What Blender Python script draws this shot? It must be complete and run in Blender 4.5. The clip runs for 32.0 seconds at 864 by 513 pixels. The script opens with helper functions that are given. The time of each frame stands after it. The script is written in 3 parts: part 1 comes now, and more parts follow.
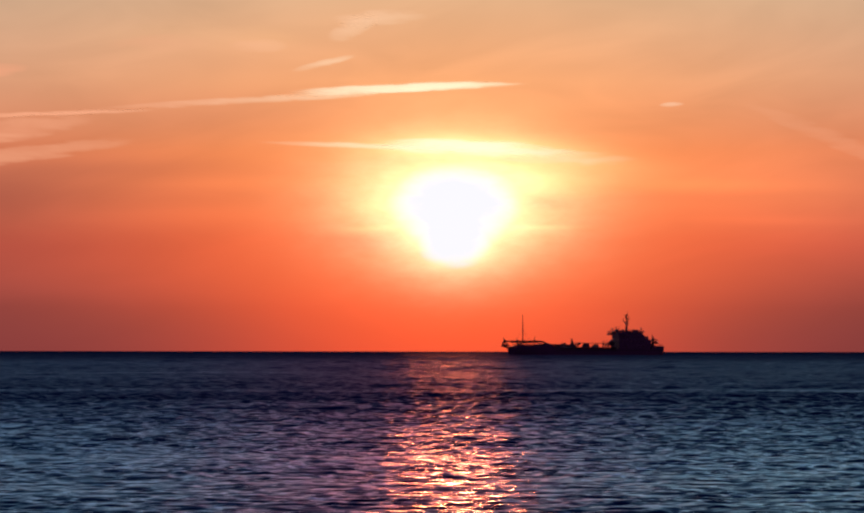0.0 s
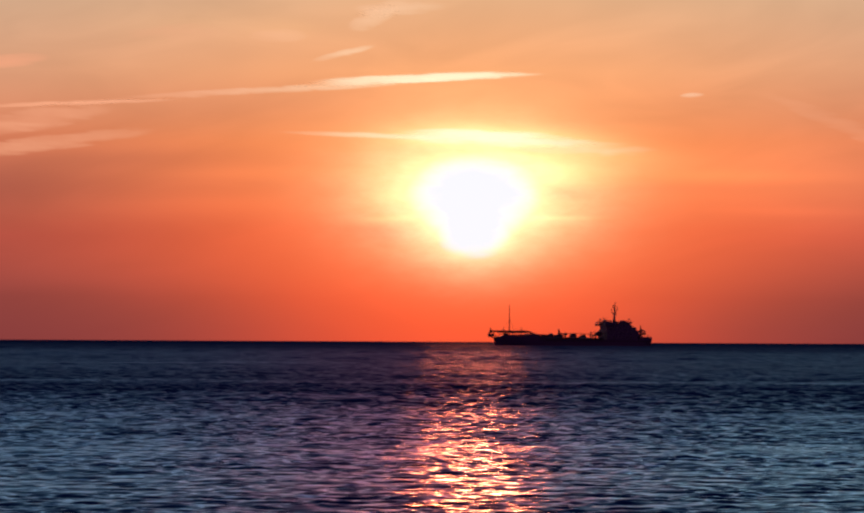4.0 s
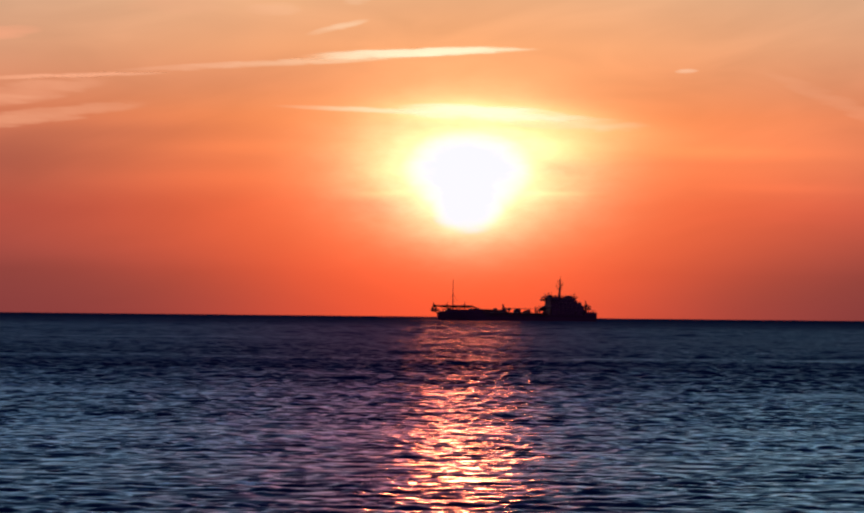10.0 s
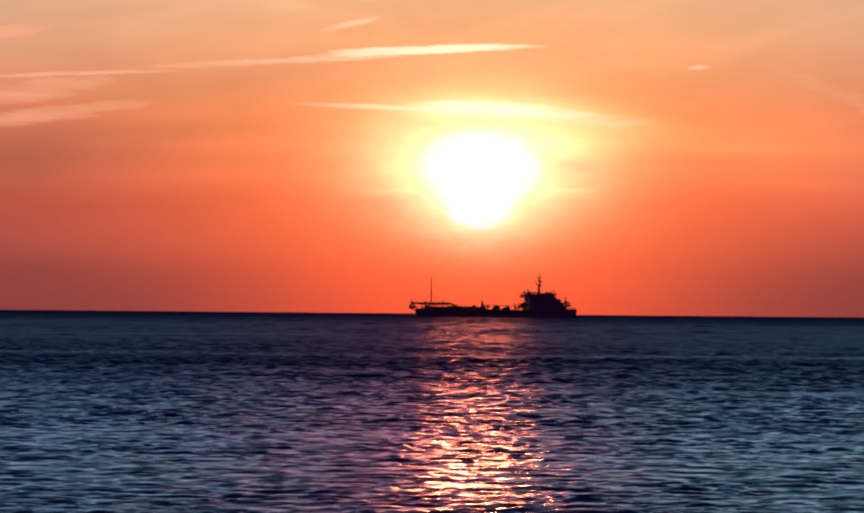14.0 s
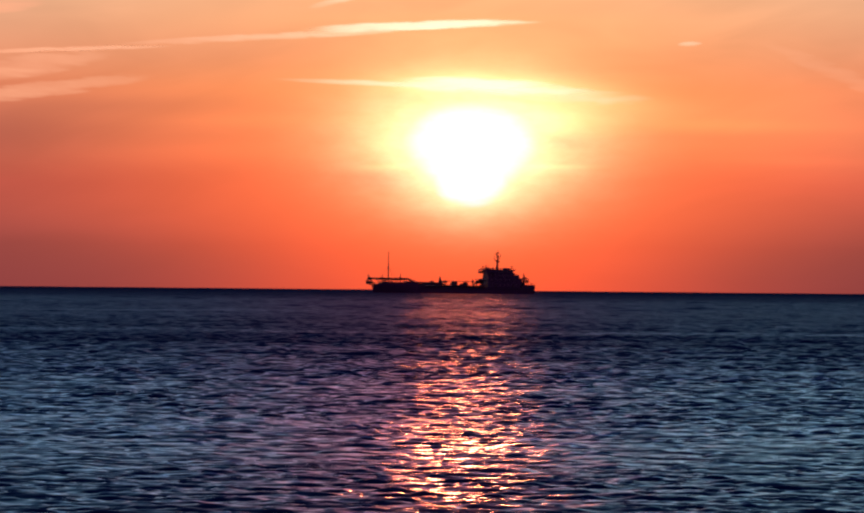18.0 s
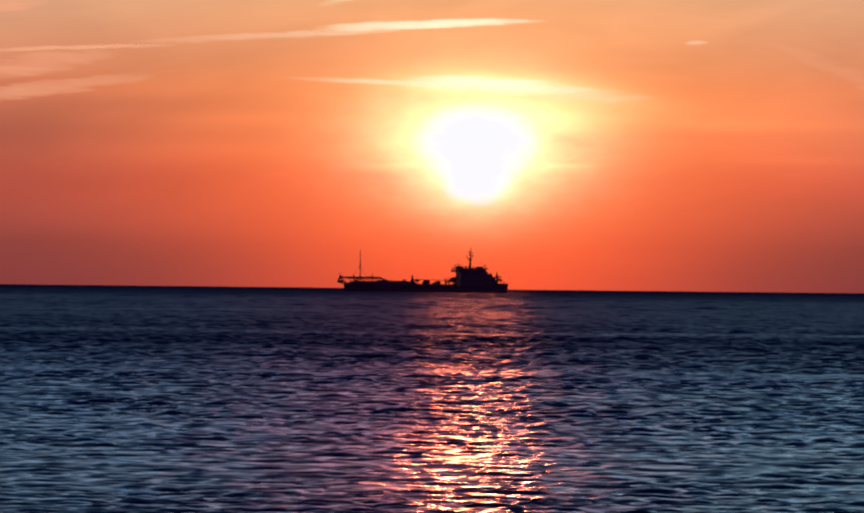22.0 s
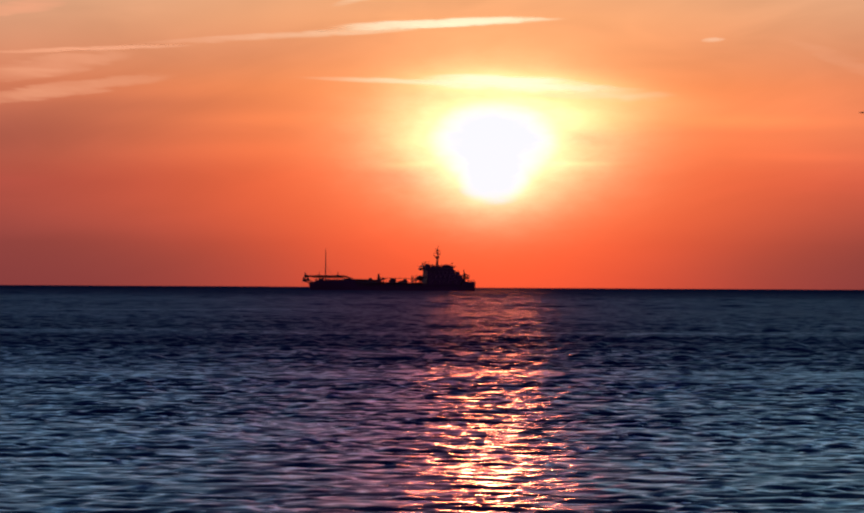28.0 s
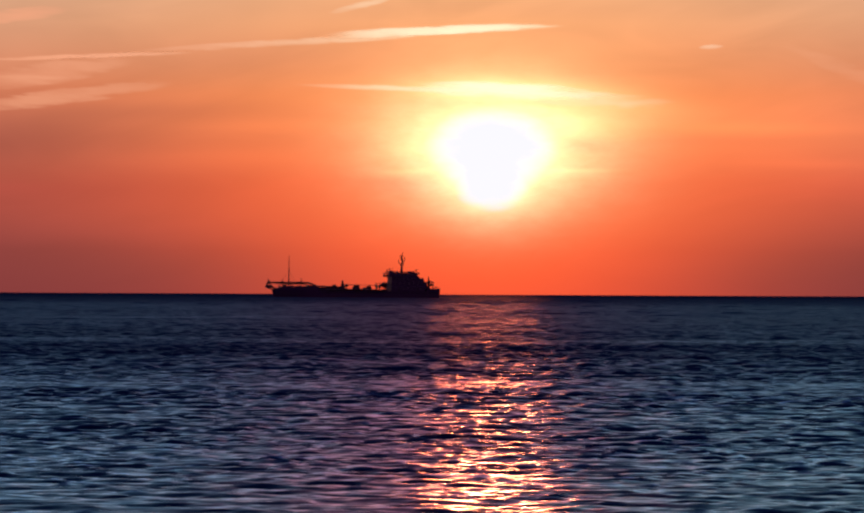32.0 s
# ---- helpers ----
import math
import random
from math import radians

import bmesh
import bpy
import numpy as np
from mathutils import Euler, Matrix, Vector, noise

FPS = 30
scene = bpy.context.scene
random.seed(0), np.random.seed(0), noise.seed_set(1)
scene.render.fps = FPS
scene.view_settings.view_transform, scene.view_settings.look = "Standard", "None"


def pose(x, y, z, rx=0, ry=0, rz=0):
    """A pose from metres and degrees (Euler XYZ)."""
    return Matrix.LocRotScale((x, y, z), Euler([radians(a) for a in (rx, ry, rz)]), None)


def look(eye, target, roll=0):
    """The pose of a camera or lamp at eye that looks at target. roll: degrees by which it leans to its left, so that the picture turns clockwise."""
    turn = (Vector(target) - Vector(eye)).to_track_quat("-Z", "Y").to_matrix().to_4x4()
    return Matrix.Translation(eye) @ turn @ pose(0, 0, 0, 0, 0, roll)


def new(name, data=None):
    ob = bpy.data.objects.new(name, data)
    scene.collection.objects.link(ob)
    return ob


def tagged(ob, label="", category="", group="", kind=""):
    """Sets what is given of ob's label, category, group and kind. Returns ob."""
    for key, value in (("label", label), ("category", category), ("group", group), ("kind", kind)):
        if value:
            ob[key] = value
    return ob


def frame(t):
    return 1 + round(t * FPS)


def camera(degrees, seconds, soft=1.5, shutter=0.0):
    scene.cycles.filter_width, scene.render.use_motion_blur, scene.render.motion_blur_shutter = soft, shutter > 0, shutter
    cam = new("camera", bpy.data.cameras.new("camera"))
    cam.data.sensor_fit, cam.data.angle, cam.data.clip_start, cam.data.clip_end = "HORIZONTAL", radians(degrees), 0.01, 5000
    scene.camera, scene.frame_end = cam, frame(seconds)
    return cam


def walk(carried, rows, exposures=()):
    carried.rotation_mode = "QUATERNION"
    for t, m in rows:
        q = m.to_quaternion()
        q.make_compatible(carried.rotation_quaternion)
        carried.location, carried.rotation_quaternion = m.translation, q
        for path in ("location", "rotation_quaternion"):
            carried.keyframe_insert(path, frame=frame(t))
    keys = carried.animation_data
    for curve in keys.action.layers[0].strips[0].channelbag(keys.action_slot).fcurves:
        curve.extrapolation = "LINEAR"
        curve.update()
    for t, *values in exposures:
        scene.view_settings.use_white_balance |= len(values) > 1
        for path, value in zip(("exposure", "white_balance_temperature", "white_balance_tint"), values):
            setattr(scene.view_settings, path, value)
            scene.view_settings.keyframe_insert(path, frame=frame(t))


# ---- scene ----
# The camera is held by hand at eye height above the water and only turns.
EYE = 2.1
cam = camera(30.0, 32.0, soft=2.3)
# seconds, yaw, pitch, roll in degrees
TURNS = [
    (0, 0.000, 3.340, -0.075), (0.5, 0.137, 3.236, -0.120), (1, 0.279, 3.236, -0.151), (1.5, 0.415, 3.162, -0.214),
    (2, 0.488, 3.132, -0.275), (2.5, 0.605, 3.116, -0.289), (3, 0.507, 3.012, -0.288), (3.5, 0.684, 2.997, -0.258),
    (5.5, 0.493, 2.698, -0.501), (6, 0.475, 2.429, -0.593), (6.5, 0.498, 2.400, -0.639), (7, 0.632, 2.295, -0.684),
    (7.5, 0.592, 2.130, -0.745), (8, 0.550, 2.085, -0.761), (8.5, 0.559, 2.145, -0.700), (9, 0.560, 2.011, -0.639),
    (9.5, 0.467, 1.921, -0.624), (10, 0.434, 2.101, -0.593), (10.5, 0.504, 2.309, -0.548), (11, 0.463, 2.354, -0.564),
    (11.5, 0.482, 2.339, -0.624), (12, 0.645, 2.264, -0.670), (12.5, 0.638, 1.995, -0.701), (13, 0.711, 1.741, -0.700),
    (13.5, 0.779, 1.770, -0.608), (14, 0.856, 1.995, -0.517), (14.5, 0.983, 1.905, -0.561), (16.5, 0.632, 1.591, -0.382),
    (17, 0.772, 1.321, -0.412), (17.5, 0.693, 1.201, -0.487), (18, 0.534, 1.156, -0.533), (18.5, 0.390, 1.111, -0.532),
    (19, 0.348, 1.036, -0.546), (19.5, 0.285, 1.036, -0.562), (20, 0.486, 1.156, -0.563), (20.5, 0.658, 1.246, -0.593),
    (21, 0.755, 1.215, -0.669), (21.5, 0.651, 1.051, -0.701), (22, 0.750, 1.111, -0.609), (22.5, 1.005, 1.425, -0.456),
    (23, 1.105, 1.694, -0.379), (23.5, 1.028, 1.665, -0.423), (24, 0.896, 1.350, -0.501), (24.5, 0.995, 0.976, -0.533),
    (25, 1.056, 0.961, -0.486), (25.5, 1.071, 1.261, -0.378), (27.5, 1.255, 1.259, -0.382), (28, 1.373, 1.064, -0.324),
    (28.5, 1.375, 1.050, -0.295), (29, 1.102, 1.302, -0.328), (29.5, 0.912, 1.346, -0.362), (30, 0.917, 1.392, -0.316),
    (30.5, 0.898, 1.543, -0.239), (31, 1.067, 1.543, -0.208), (31.5, 1.296, 1.422, -0.224), (32, 1.311, 1.315, -0.275),
]
walk(cam, [(t, pose(0, 0, EYE, 90 + p + 0.01, r, yaw)) for t, yaw, p, r in TURNS],
     exposures=[(0, 0.0), (13, 0.0), (14, 0.1), (15, 0.05), (17, 0.0), (18.2, 0.22), (20.2, 0.25), (21, 0.0), (32, 0.0)])

# ---- world and sun ----
SUN_AZ, SUN_EL = 0.75, 4.9      # degrees; azimuth to the right of +y


def lin(r, g, b):
    """Linear colour from display values 0 to 255."""
    f = lambda c: c / 12.92 if c <= 0.04045 else ((c + 0.055) / 1.055) ** 2.4
    return (f(r / 255), f(g / 255), f(b / 255), 1.0)


class Nodes:
    """Small builder for node trees: sockets or numbers in, sockets out."""

    def __init__(self, tree):
        self.tree = tree
        tree.nodes.clear()

    def add(self, kind):
        return self.tree.nodes.new(kind)

    def plug(self, value, socket):
        if isinstance(value, bpy.types.NodeSocket):
            self.tree.links.new(value, socket)
        else:
            socket.default_value = value

    def m(self, op, a, b=0.0, c=0.0, clamp=False):
        n = self.add("ShaderNodeMath")
        n.operation, n.use_clamp = op, clamp
        for v, s in zip((a, b, c), n.inputs):
            self.plug(v, s)
        return n.outputs[0]

    def gauss(self, u):
        return self.m("EXPONENT", self.m("MULTIPLY", self.m("MULTIPLY", u, u), -1.0))

    def bump2(self, x, y, cx, cy, sx, sy, slope=0.0):
        """A soft elliptical spot."""
        dx = self.m("SUBTRACT", x, cx)
        dy = self.m("SUBTRACT", y, cy)
        if slope:
            dy = self.m("SUBTRACT", dy, self.m("MULTIPLY", dx, slope))
        u = self.m("MULTIPLY", dx, 1 / sx)
        v = self.m("MULTIPLY", dy, 1 / sy)
        r2 = self.m("ADD", self.m("MULTIPLY", u, u), self.m("MULTIPLY", v, v))
        return self.m("EXPONENT", self.m("MULTIPLY", r2, -1.0))

    def ramp(self, fac, stops, ease="LINEAR"):
        n = self.add("ShaderNodeValToRGB")
        n.color_ramp.interpolation = ease
        els = n.color_ramp.elements
        while len(els) < len(stops):
            els.new(0.5)
        for e, (p, col) in zip(els, stops):
            e.position, e.color = p, col
        self.plug(fac, n.inputs[0])
        return n.outputs[0]

    def mix(self, mode, fac, a, b):
        n = self.add("ShaderNodeMix")
        n.data_type, n.blend_type = "RGBA", mode
        n.clamp_factor = False
        self.plug(fac, n.inputs[0])
        self.plug(a, n.inputs[6])
        self.plug(b, n.inputs[7])
        return n.outputs[2]

    def noise(self, vec, scale, detail=4.0, rough=0.55, dist=0.0):
        n = self.add("ShaderNodeTexNoise")
        self.plug(vec, n.inputs["Vector"])
        self.plug(scale, n.inputs["Scale"])
        n.inputs["Detail"].default_value = detail
        n.inputs["Roughness"].default_value = rough
        n.inputs["Distortion"].default_value = dist
        return n.outputs[0]

    def xyz(self, x, y, z):
        n = self.add("ShaderNodeCombineXYZ")
        for v, s in zip((x, y, z), n.inputs):
            self.plug(v, s)
        return n.outputs[0]

    def split(self, vec):
        n = self.add("ShaderNodeSeparateXYZ")
        self.plug(vec, n.inputs[0])
        return n.outputs[0], n.outputs[1], n.outputs[2]

    def remap(self, v, a, b, c=0.0, d=1.0, smooth=False):
        n = self.add("ShaderNodeMapRange")
        n.interpolation_type = "SMOOTHSTEP" if smooth else "LINEAR"
        for x, s in zip((v, a, b, c, d), n.inputs):
            self.plug(x, s)
        return n.outputs[0]


def sunset_sky():
    """Evening sky: a clear dusk sky with a thick red haze low in the west, thin cloud and the sun's glow in it."""
    world = bpy.data.worlds.new("sunset_sky")
    scene.world = world
    world.use_nodes = True
    k = Nodes(world.node_tree)
    where = k.add("ShaderNodeTexCoord").outputs["Generated"]
    x, y, z = k.split(where)
    az = k.m("MULTIPLY", k.m("ARCTAN2", x, y), 57.2958)
    el = k.m("MULTIPLY", k.m("ARCSINE", z), 57.2958)
    off = k.m("SUBTRACT", az, SUN_AZ)
    # height on a scale that gives the low sky most of the ramp
    up = k.m("POWER", k.m("MULTIPLY", k.m("MAXIMUM", el, 0.0), 1 / 90, clamp=True), 0.5)
    pos = lambda deg: (deg / 90) ** 0.5
    # 15 to 30 degrees, out of view, is overbright to put highlights on the waves
    mid = k.ramp(up, [(pos(d), lin(*c)) for d, c in (
        (0.0, (250, 84, 54)), (1.5, (255, 84, 49)), (4, (255, 97, 51)), (7, (252, 134, 74)), (9.5, (242, 160, 108)),
        (12.5, (222, 172, 132)), (15.5, (238, 186, 168)), (20, (402, 222, 224)), (28, (345, 210, 230)), (40, (48, 62, 122)), (90, (10, 27, 78)))])
    side = k.ramp(up, [(pos(d), lin(*c)) for d, c in (
        (0.0, (132, 58, 60)), (1.5, (134, 58, 60)), (3.6, (166, 74, 70)), (7, (204, 120, 92)), (9.5, (208, 154, 123)),
        (12.5, (200, 168, 140)), (15.5, (200, 194, 190)), (20, (197, 241, 250)), (28, (172, 230, 250)), (40, (30, 70, 125)), (90, (10, 27, 78)))])
    low = k.gauss(k.m("DIVIDE", off, k.remap(el, 0.3, 4.2, 7.8, 13.0, smooth=True)))
    # pink added to that unseen band, to tint the water by the glitter
    rosy = k.gauss(k.m("MULTIPLY", k.m("ADD", az, 1.4), 1 / 5.2))
    blend = k.remap(el, 13.0, 19.0, low, rosy, smooth=True)
    base = k.mix("MIX", blend, side, mid)
    # the sky turns to a dim purple away from the west
    west = k.remap(k.m("ABSOLUTE", off), 20, 100, 1.0, 0.0, smooth=True)
    away = k.mix("MIX", k.remap(el, 5, 40, 0.0, 1.0, smooth=True), (0.28, 0.09, 0.26, 1), (0.004, 0.015, 0.075, 1))
    base = k.mix("MIX", west, away, base)
    # thin streaky haze
    veil = k.noise(k.xyz(k.m("MULTIPLY", az, 0.15), k.m("ADD", k.m("MULTIPLY", el, 0.5), k.m("MULTIPLY", az, -0.05)), 3.0), 1.0, 3.0, 0.5, 0.8)
    veil = k.m("MULTIPLY", k.m("SUBTRACT", veil, 0.5), k.remap(el, 1.0, 6.0, 0.14, 0.36))
    base = k.mix("MULTIPLY", 1.0, base, k.xyz(*(k.m("ADD", 1.0, veil),) * 3))
    # dusky and pink patches of haze; the last, out of view, brightens right-hand water
    soft = 1.0
    for ca, ce, sa, se, slope, amount in ((-16, 5.2, 4.6, 1.1, 0.05, -0.32), (-13, 3.6, 4.5, 0.7, 0.05, -0.12), (-8.5, 4.75, 4.5, 0.4, 0.02, 0.10),
                                          (16.5, 1.2, 6.0, 2.6, -0.05, -0.10), (12.5, 5.2, 4.5, 1.7, -0.05, 0.22), (-7, 8.3, 4.5, 0.7, 0.05, -0.10), (9.5, 5.6, 5.0, 0.35, 0.0, 0.07),
                                          (-9.5, 11.0, 2.6, 0.5, 0.05, 0.05), (-5.9, 11.0, 1.2, 0.35, 0.0, 0.07), (9.5, 5.85, 4.0, 0.2, -0.03, 0.12),
                                          (8.6, 5.4, 3.6, 0.2, 0.0, -0.10), (12, 4.55, 3.0, 0.16, -0.03, 0.09), (-7, 5.9, 3.0, 0.22, 0.03, 0.08), (-11, 6.35, 3.2, 0.3, 0.05, -0.10), (13, 23, 8, 6.5, 0.0, 0.45)):
        soft = k.m("ADD", soft, k.m("MULTIPLY", k.bump2(az, el, ca, ce, sa, se, slope), amount))
    base = k.mix("MULTIPLY", 1.0, base, k.xyz(soft, k.m("POWER", soft, 1.15), k.m("POWER", soft, 0.7)))
    # glow round the sun, broken by bands of cloud
    ragged = k.noise(k.xyz(k.m("MULTIPLY", az, 0.25), k.m("MULTIPLY", el, 1.6), 7.0), 1.0, 4.0, 0.6, 0.3)
    rag = k.m("ADD", 0.55, k.m("MULTIPLY", ragged, 0.9))
    fluffy = k.noise(k.xyz(k.m("MULTIPLY", az, 0.9), k.m("MULTIPLY", el, 2.2), 1.0), 1.0, 4.0, 0.6, 0.2)
    wob = k.m("MULTIPLY", k.m("SUBTRACT", fluffy, 0.5), 1.0)
    disc = 0.0
    for ca, ce, sa, se, blunt in ((SUN_AZ + 0.05, SUN_EL + 0.33, 1.98, 1.15, 2.0), (SUN_AZ + 0.05, SUN_EL + 0.02, 1.68, 1.2, 2.0),
                                  (SUN_AZ + 0.05, SUN_EL - 0.58, 1.2, 1.22, 2.5)):
        u = k.m("ABSOLUTE", k.m("MULTIPLY", k.m("SUBTRACT", az, ca), 1 / sa))
        v = k.m("ABSOLUTE", k.m("MULTIPLY", k.m("SUBTRACT", el, ce), 1 / se))
        r2 = k.m("ADD", wob, k.m("ADD", k.m("POWER", u, blunt), k.m("POWER", v, blunt)))
        disc = k.m("MAXIMUM", disc, k.remap(r2, 0.4, 1.6, 1.0, 0.0, smooth=True))
    core = k.m("ADD", k.bump2(az, el, SUN_AZ + 0.1, SUN_EL + 0.4, 3.7, 2.1), k.m("MULTIPLY", k.bump2(az, el, SUN_AZ, SUN_EL - 0.9, 1.7, 1.35), 0.75))
    core = k.m("MULTIPLY", core, k.m("ADD", 0.6, k.m("MULTIPLY", fluffy, 0.8)))
    aura = k.m("ADD", k.bump2(az, el, SUN_AZ + 0.2, SUN_EL + 0.45, 3.2, 1.9), k.m("MULTIPLY", k.bump2(az, el, SUN_AZ + 0.6, SUN_EL + 1.0, 6.0, 3.0), 0.13))
    aura = k.m("MULTIPLY", aura, rag)
    # bands of thicker and thinner cloud in the glow: azimuth, height, half-widths, slope, amount
    for ca, ce, sa, se, slope, amount in ((3.9, 5.25, 1.1, 0.26, 0.0, -0.28), (-2.3, 3.85, 1.3, 0.36, 0.0, -0.15), (1.8, 6.78, 2.4, 0.13, 0.0, -0.35),
                                          (3.5, 6.05, 2.2, 0.45, -0.05, 0.5), (1.3, 7.2, 3.2, 0.42, -0.03, 0.65), (-1.9, 4.36, 1.1, 0.12, 0.05, 0.30),
                                          (3.4, 4.38, 1.5, 0.09, 0.0, 0.32), (-2.0, 5.25, 1.0, 0.5, 0.0, 0.22), (5.5, 6.6, 2.6, 0.45, -0.08, 0.28)):
        aura = k.m("ADD", aura, k.m("MULTIPLY", k.bump2(az, el, ca, ce, sa, se, slope), amount))
    aura = k.m("MAXIMUM", aura, 0.0)
    glow = k.mix("MULTIPLY", 1.0, (0.7, 0.45, 0.16, 1), k.xyz(aura, aura, aura))
    edge = k.mix("MULTIPLY", 1.0, (0.4, 0.74, 0.46, 1), k.xyz(core, core, core))
    glow = k.mix("ADD", 1.0, glow, edge)
    total = k.mix("ADD", 1.0, base, glow)
    # the sun itself, blurred to a wide white patch by the haze
    total = k.mix("MIX", disc, total, (0.87, 0.9, 1.0, 1))
    red = k.add("ShaderNodeBackground")
    k.plug(total, red.inputs[0])
    red.inputs[1].default_value = 1.0
    sky = k.add("ShaderNodeTexSky")
    sky.sky_type, sky.sun_disc = "NISHITA", False
    sky.sun_elevation, sky.sun_rotation = radians(SUN_EL), radians(SUN_AZ)
    sky.dust_density = 3.0
    clear = k.add("ShaderNodeBackground")
    k.plug(sky.outputs[0], clear.inputs[0])
    clear.inputs[1].default_value = 0.0015
    both = k.add("ShaderNodeAddShader")
    k.plug(red.outputs[0], both.inputs[0])
    k.plug(clear.outputs[0], both.inputs[1])
    out = k.add("ShaderNodeOutputWorld")
    k.plug(both.outputs[0], out.inputs[0])


sunset_sky()
sun = new("sun", bpy.data.lights.new("sun", "SUN"))
sun.data.energy, sun.data.color, sun.data.angle = 6.6, (1.0, 0.16, 0.055), radians(3.4)
sun.matrix_world = look((0, 0, 0), (-math.sin(radians(SUN_AZ)) * math.cos(radians(SUN_EL)),
                                    -math.cos(radians(SUN_AZ)) * math.cos(radians(SUN_EL)), -math.sin(radians(SUN_EL))))


# ---- materials ----
def material(name):
    mat = bpy.data.materials.new(name)
    mat.use_nodes = True
    k = Nodes(mat.node_tree)
    out = k.add("ShaderNodeOutputMaterial")
    return mat, k, out


def paint(name, col, rough=0.5, metal=0.0, wear=(0.05, 0.024, 0.02, 1), amount=0.35, scale=0.8):
    """Ship's paint with grain, streaks of rust and a little relief."""
    mat, k, out = material(name)
    p = k.add("ShaderNodeBsdfPrincipled")
    obj = k.add("ShaderNodeTexCoord").outputs["Object"]
    x, y, z = k.split(obj)
    streak = k.noise(k.xyz(x, y, k.m("MULTIPLY", z, 0.18)), scale, 6.0, 0.6)
    fine = k.noise(obj, scale * 9, 3.0)
    f = k.m("MULTIPLY", k.remap(streak, 0.52, 0.75), amount)
    c = k.mix("MIX", f, col, wear)
    c = k.mix("MULTIPLY", 1.0, c, k.ramp(fine, [(0.2, (0.8, 0.8, 0.8, 1)), (0.8, (1.1, 1.1, 1.1, 1))]))
    k.plug(c, p.inputs["Base Color"])
    k.plug(k.remap(fine, 0.2, 0.8, rough - 0.1, rough + 0.15), p.inputs["Roughness"])
    p.inputs["Metallic"].default_value = metal
    b = k.add("ShaderNodeBump")
    b.inputs["Strength"].default_value, b.inputs["Distance"].default_value = 0.3, 0.02
    k.plug(fine, b.inputs["Height"])
    k.plug(b.outputs[0], p.inputs["Normal"])
    k.plug(p.outputs[0], out.inputs[0])
    return mat


HULL = paint("hull_paint", (0.036, 0.010, 0.052, 1), 0.6)
BOOT = paint("boot_top_paint", (0.045, 0.010, 0.03, 1), 0.6)
DECK = paint("deck_paint", (0.03, 0.02, 0.025, 1), 0.7)
HOUSE = paint("house_paint", (0.040, 0.013, 0.054, 1), 0.6, amount=0.2)
STEEL = paint("steel_paint", (0.028, 0.014, 0.022, 1), 0.55, 0.0)
PIPE = paint("pipe_steel", (0.03, 0.018, 0.016, 1), 0.55, 0.2)
RUBBER = paint("rubber", (0.02, 0.02, 0.02, 1), 0.8, amount=0.1)
BOAT = paint("lifeboat_paint", (0.35, 0.08, 0.02, 1), 0.4, amount=0.1)


def glass_pane():
    mat, k, out = material("window_glass")
    p = k.add("ShaderNodeBsdfPrincipled")
    p.inputs["Base Color"].default_value = (0.01, 0.012, 0.015, 1)
    p.inputs["Roughness"].default_value = 0.2
    k.plug(p.outputs[0], out.inputs[0])
    return mat


GLASS = glass_pane()


def sea_water():
    """Deep salt water: a dark blue body under a mirror-like skin; ripples too fine for the mesh show as roughness and small relief."""
    mat, k, out = material("sea_water")
    obj = k.add("ShaderNodeTexCoord").outputs["Object"]
    x, y, z = k.split(obj)
    lost = k.add("ShaderNodeAttribute")
    lost.attribute_name = "fine_slope"
    small = k.noise(k.xyz(k.m("MULTIPLY", x, 0.36), y, 5.0), 2.6, 2.0, 0.5, 0.3)
    cloudy = k.noise(k.xyz(k.m("MULTIPLY", x, 0.3), y, 2.0), 0.08, 3.0)
    b = k.add("ShaderNodeBump")
    b.inputs["Strength"].default_value = 1.0
    b.inputs["Distance"].default_value = 1.0
    k.plug(k.m("MULTIPLY", small, 0.10), b.inputs["Height"])
    body = k.add("ShaderNodeBsdfDiffuse")
    k.plug(k.ramp(cloudy, [(0.3, (0.001, 0.008, 0.040, 1)), (0.7, (0.002, 0.014, 0.058, 1))]), body.inputs["Color"])
    k.plug(b.outputs[0], body.inputs["Normal"])
    # crests lie across the wind, so that slopes along it are the steeper
    skin = k.add("ShaderNodeBsdfAnisotropic")
    skin.distribution = "GGX"
    skin.inputs["Color"].default_value = (0.74, 0.86, 1.0, 1)
    k.plug(k.m("POWER", k.m("MULTIPLY", k.m("ADD", 0.055, lost.outputs["Fac"]), 0.22), 0.25), skin.inputs["Roughness"])
    skin.inputs["Anisotropy"].default_value = 0.53
    k.plug(k.xyz(1.0, 0.0, 0.0), skin.inputs["Tangent"])
    k.plug(b.outputs[0], skin.inputs["Normal"])
    fres = k.add("ShaderNodeFresnel")
    fres.inputs["IOR"].default_value = 1.333
    k.plug(b.outputs[0], fres.inputs["Normal"])
    mix = k.add("ShaderNodeMixShader")
    # a ruffled surface mirrors less at a grazing view than a smooth one
    # the power overdrives this, to darken the far water
    k.plug(k.m("DIVIDE", fres.outputs[0], k.m("ADD", 1.0, k.m("POWER", k.m("MULTIPLY", lost.outputs["Fac"], 13.0), 2.5))), mix.inputs[0])
    k.plug(body.outputs[0], mix.inputs[1])
    k.plug(skin.outputs[0], mix.inputs[2])
    k.plug(mix.outputs[0], out.inputs[0])
    return mat


WATER = sea_water()


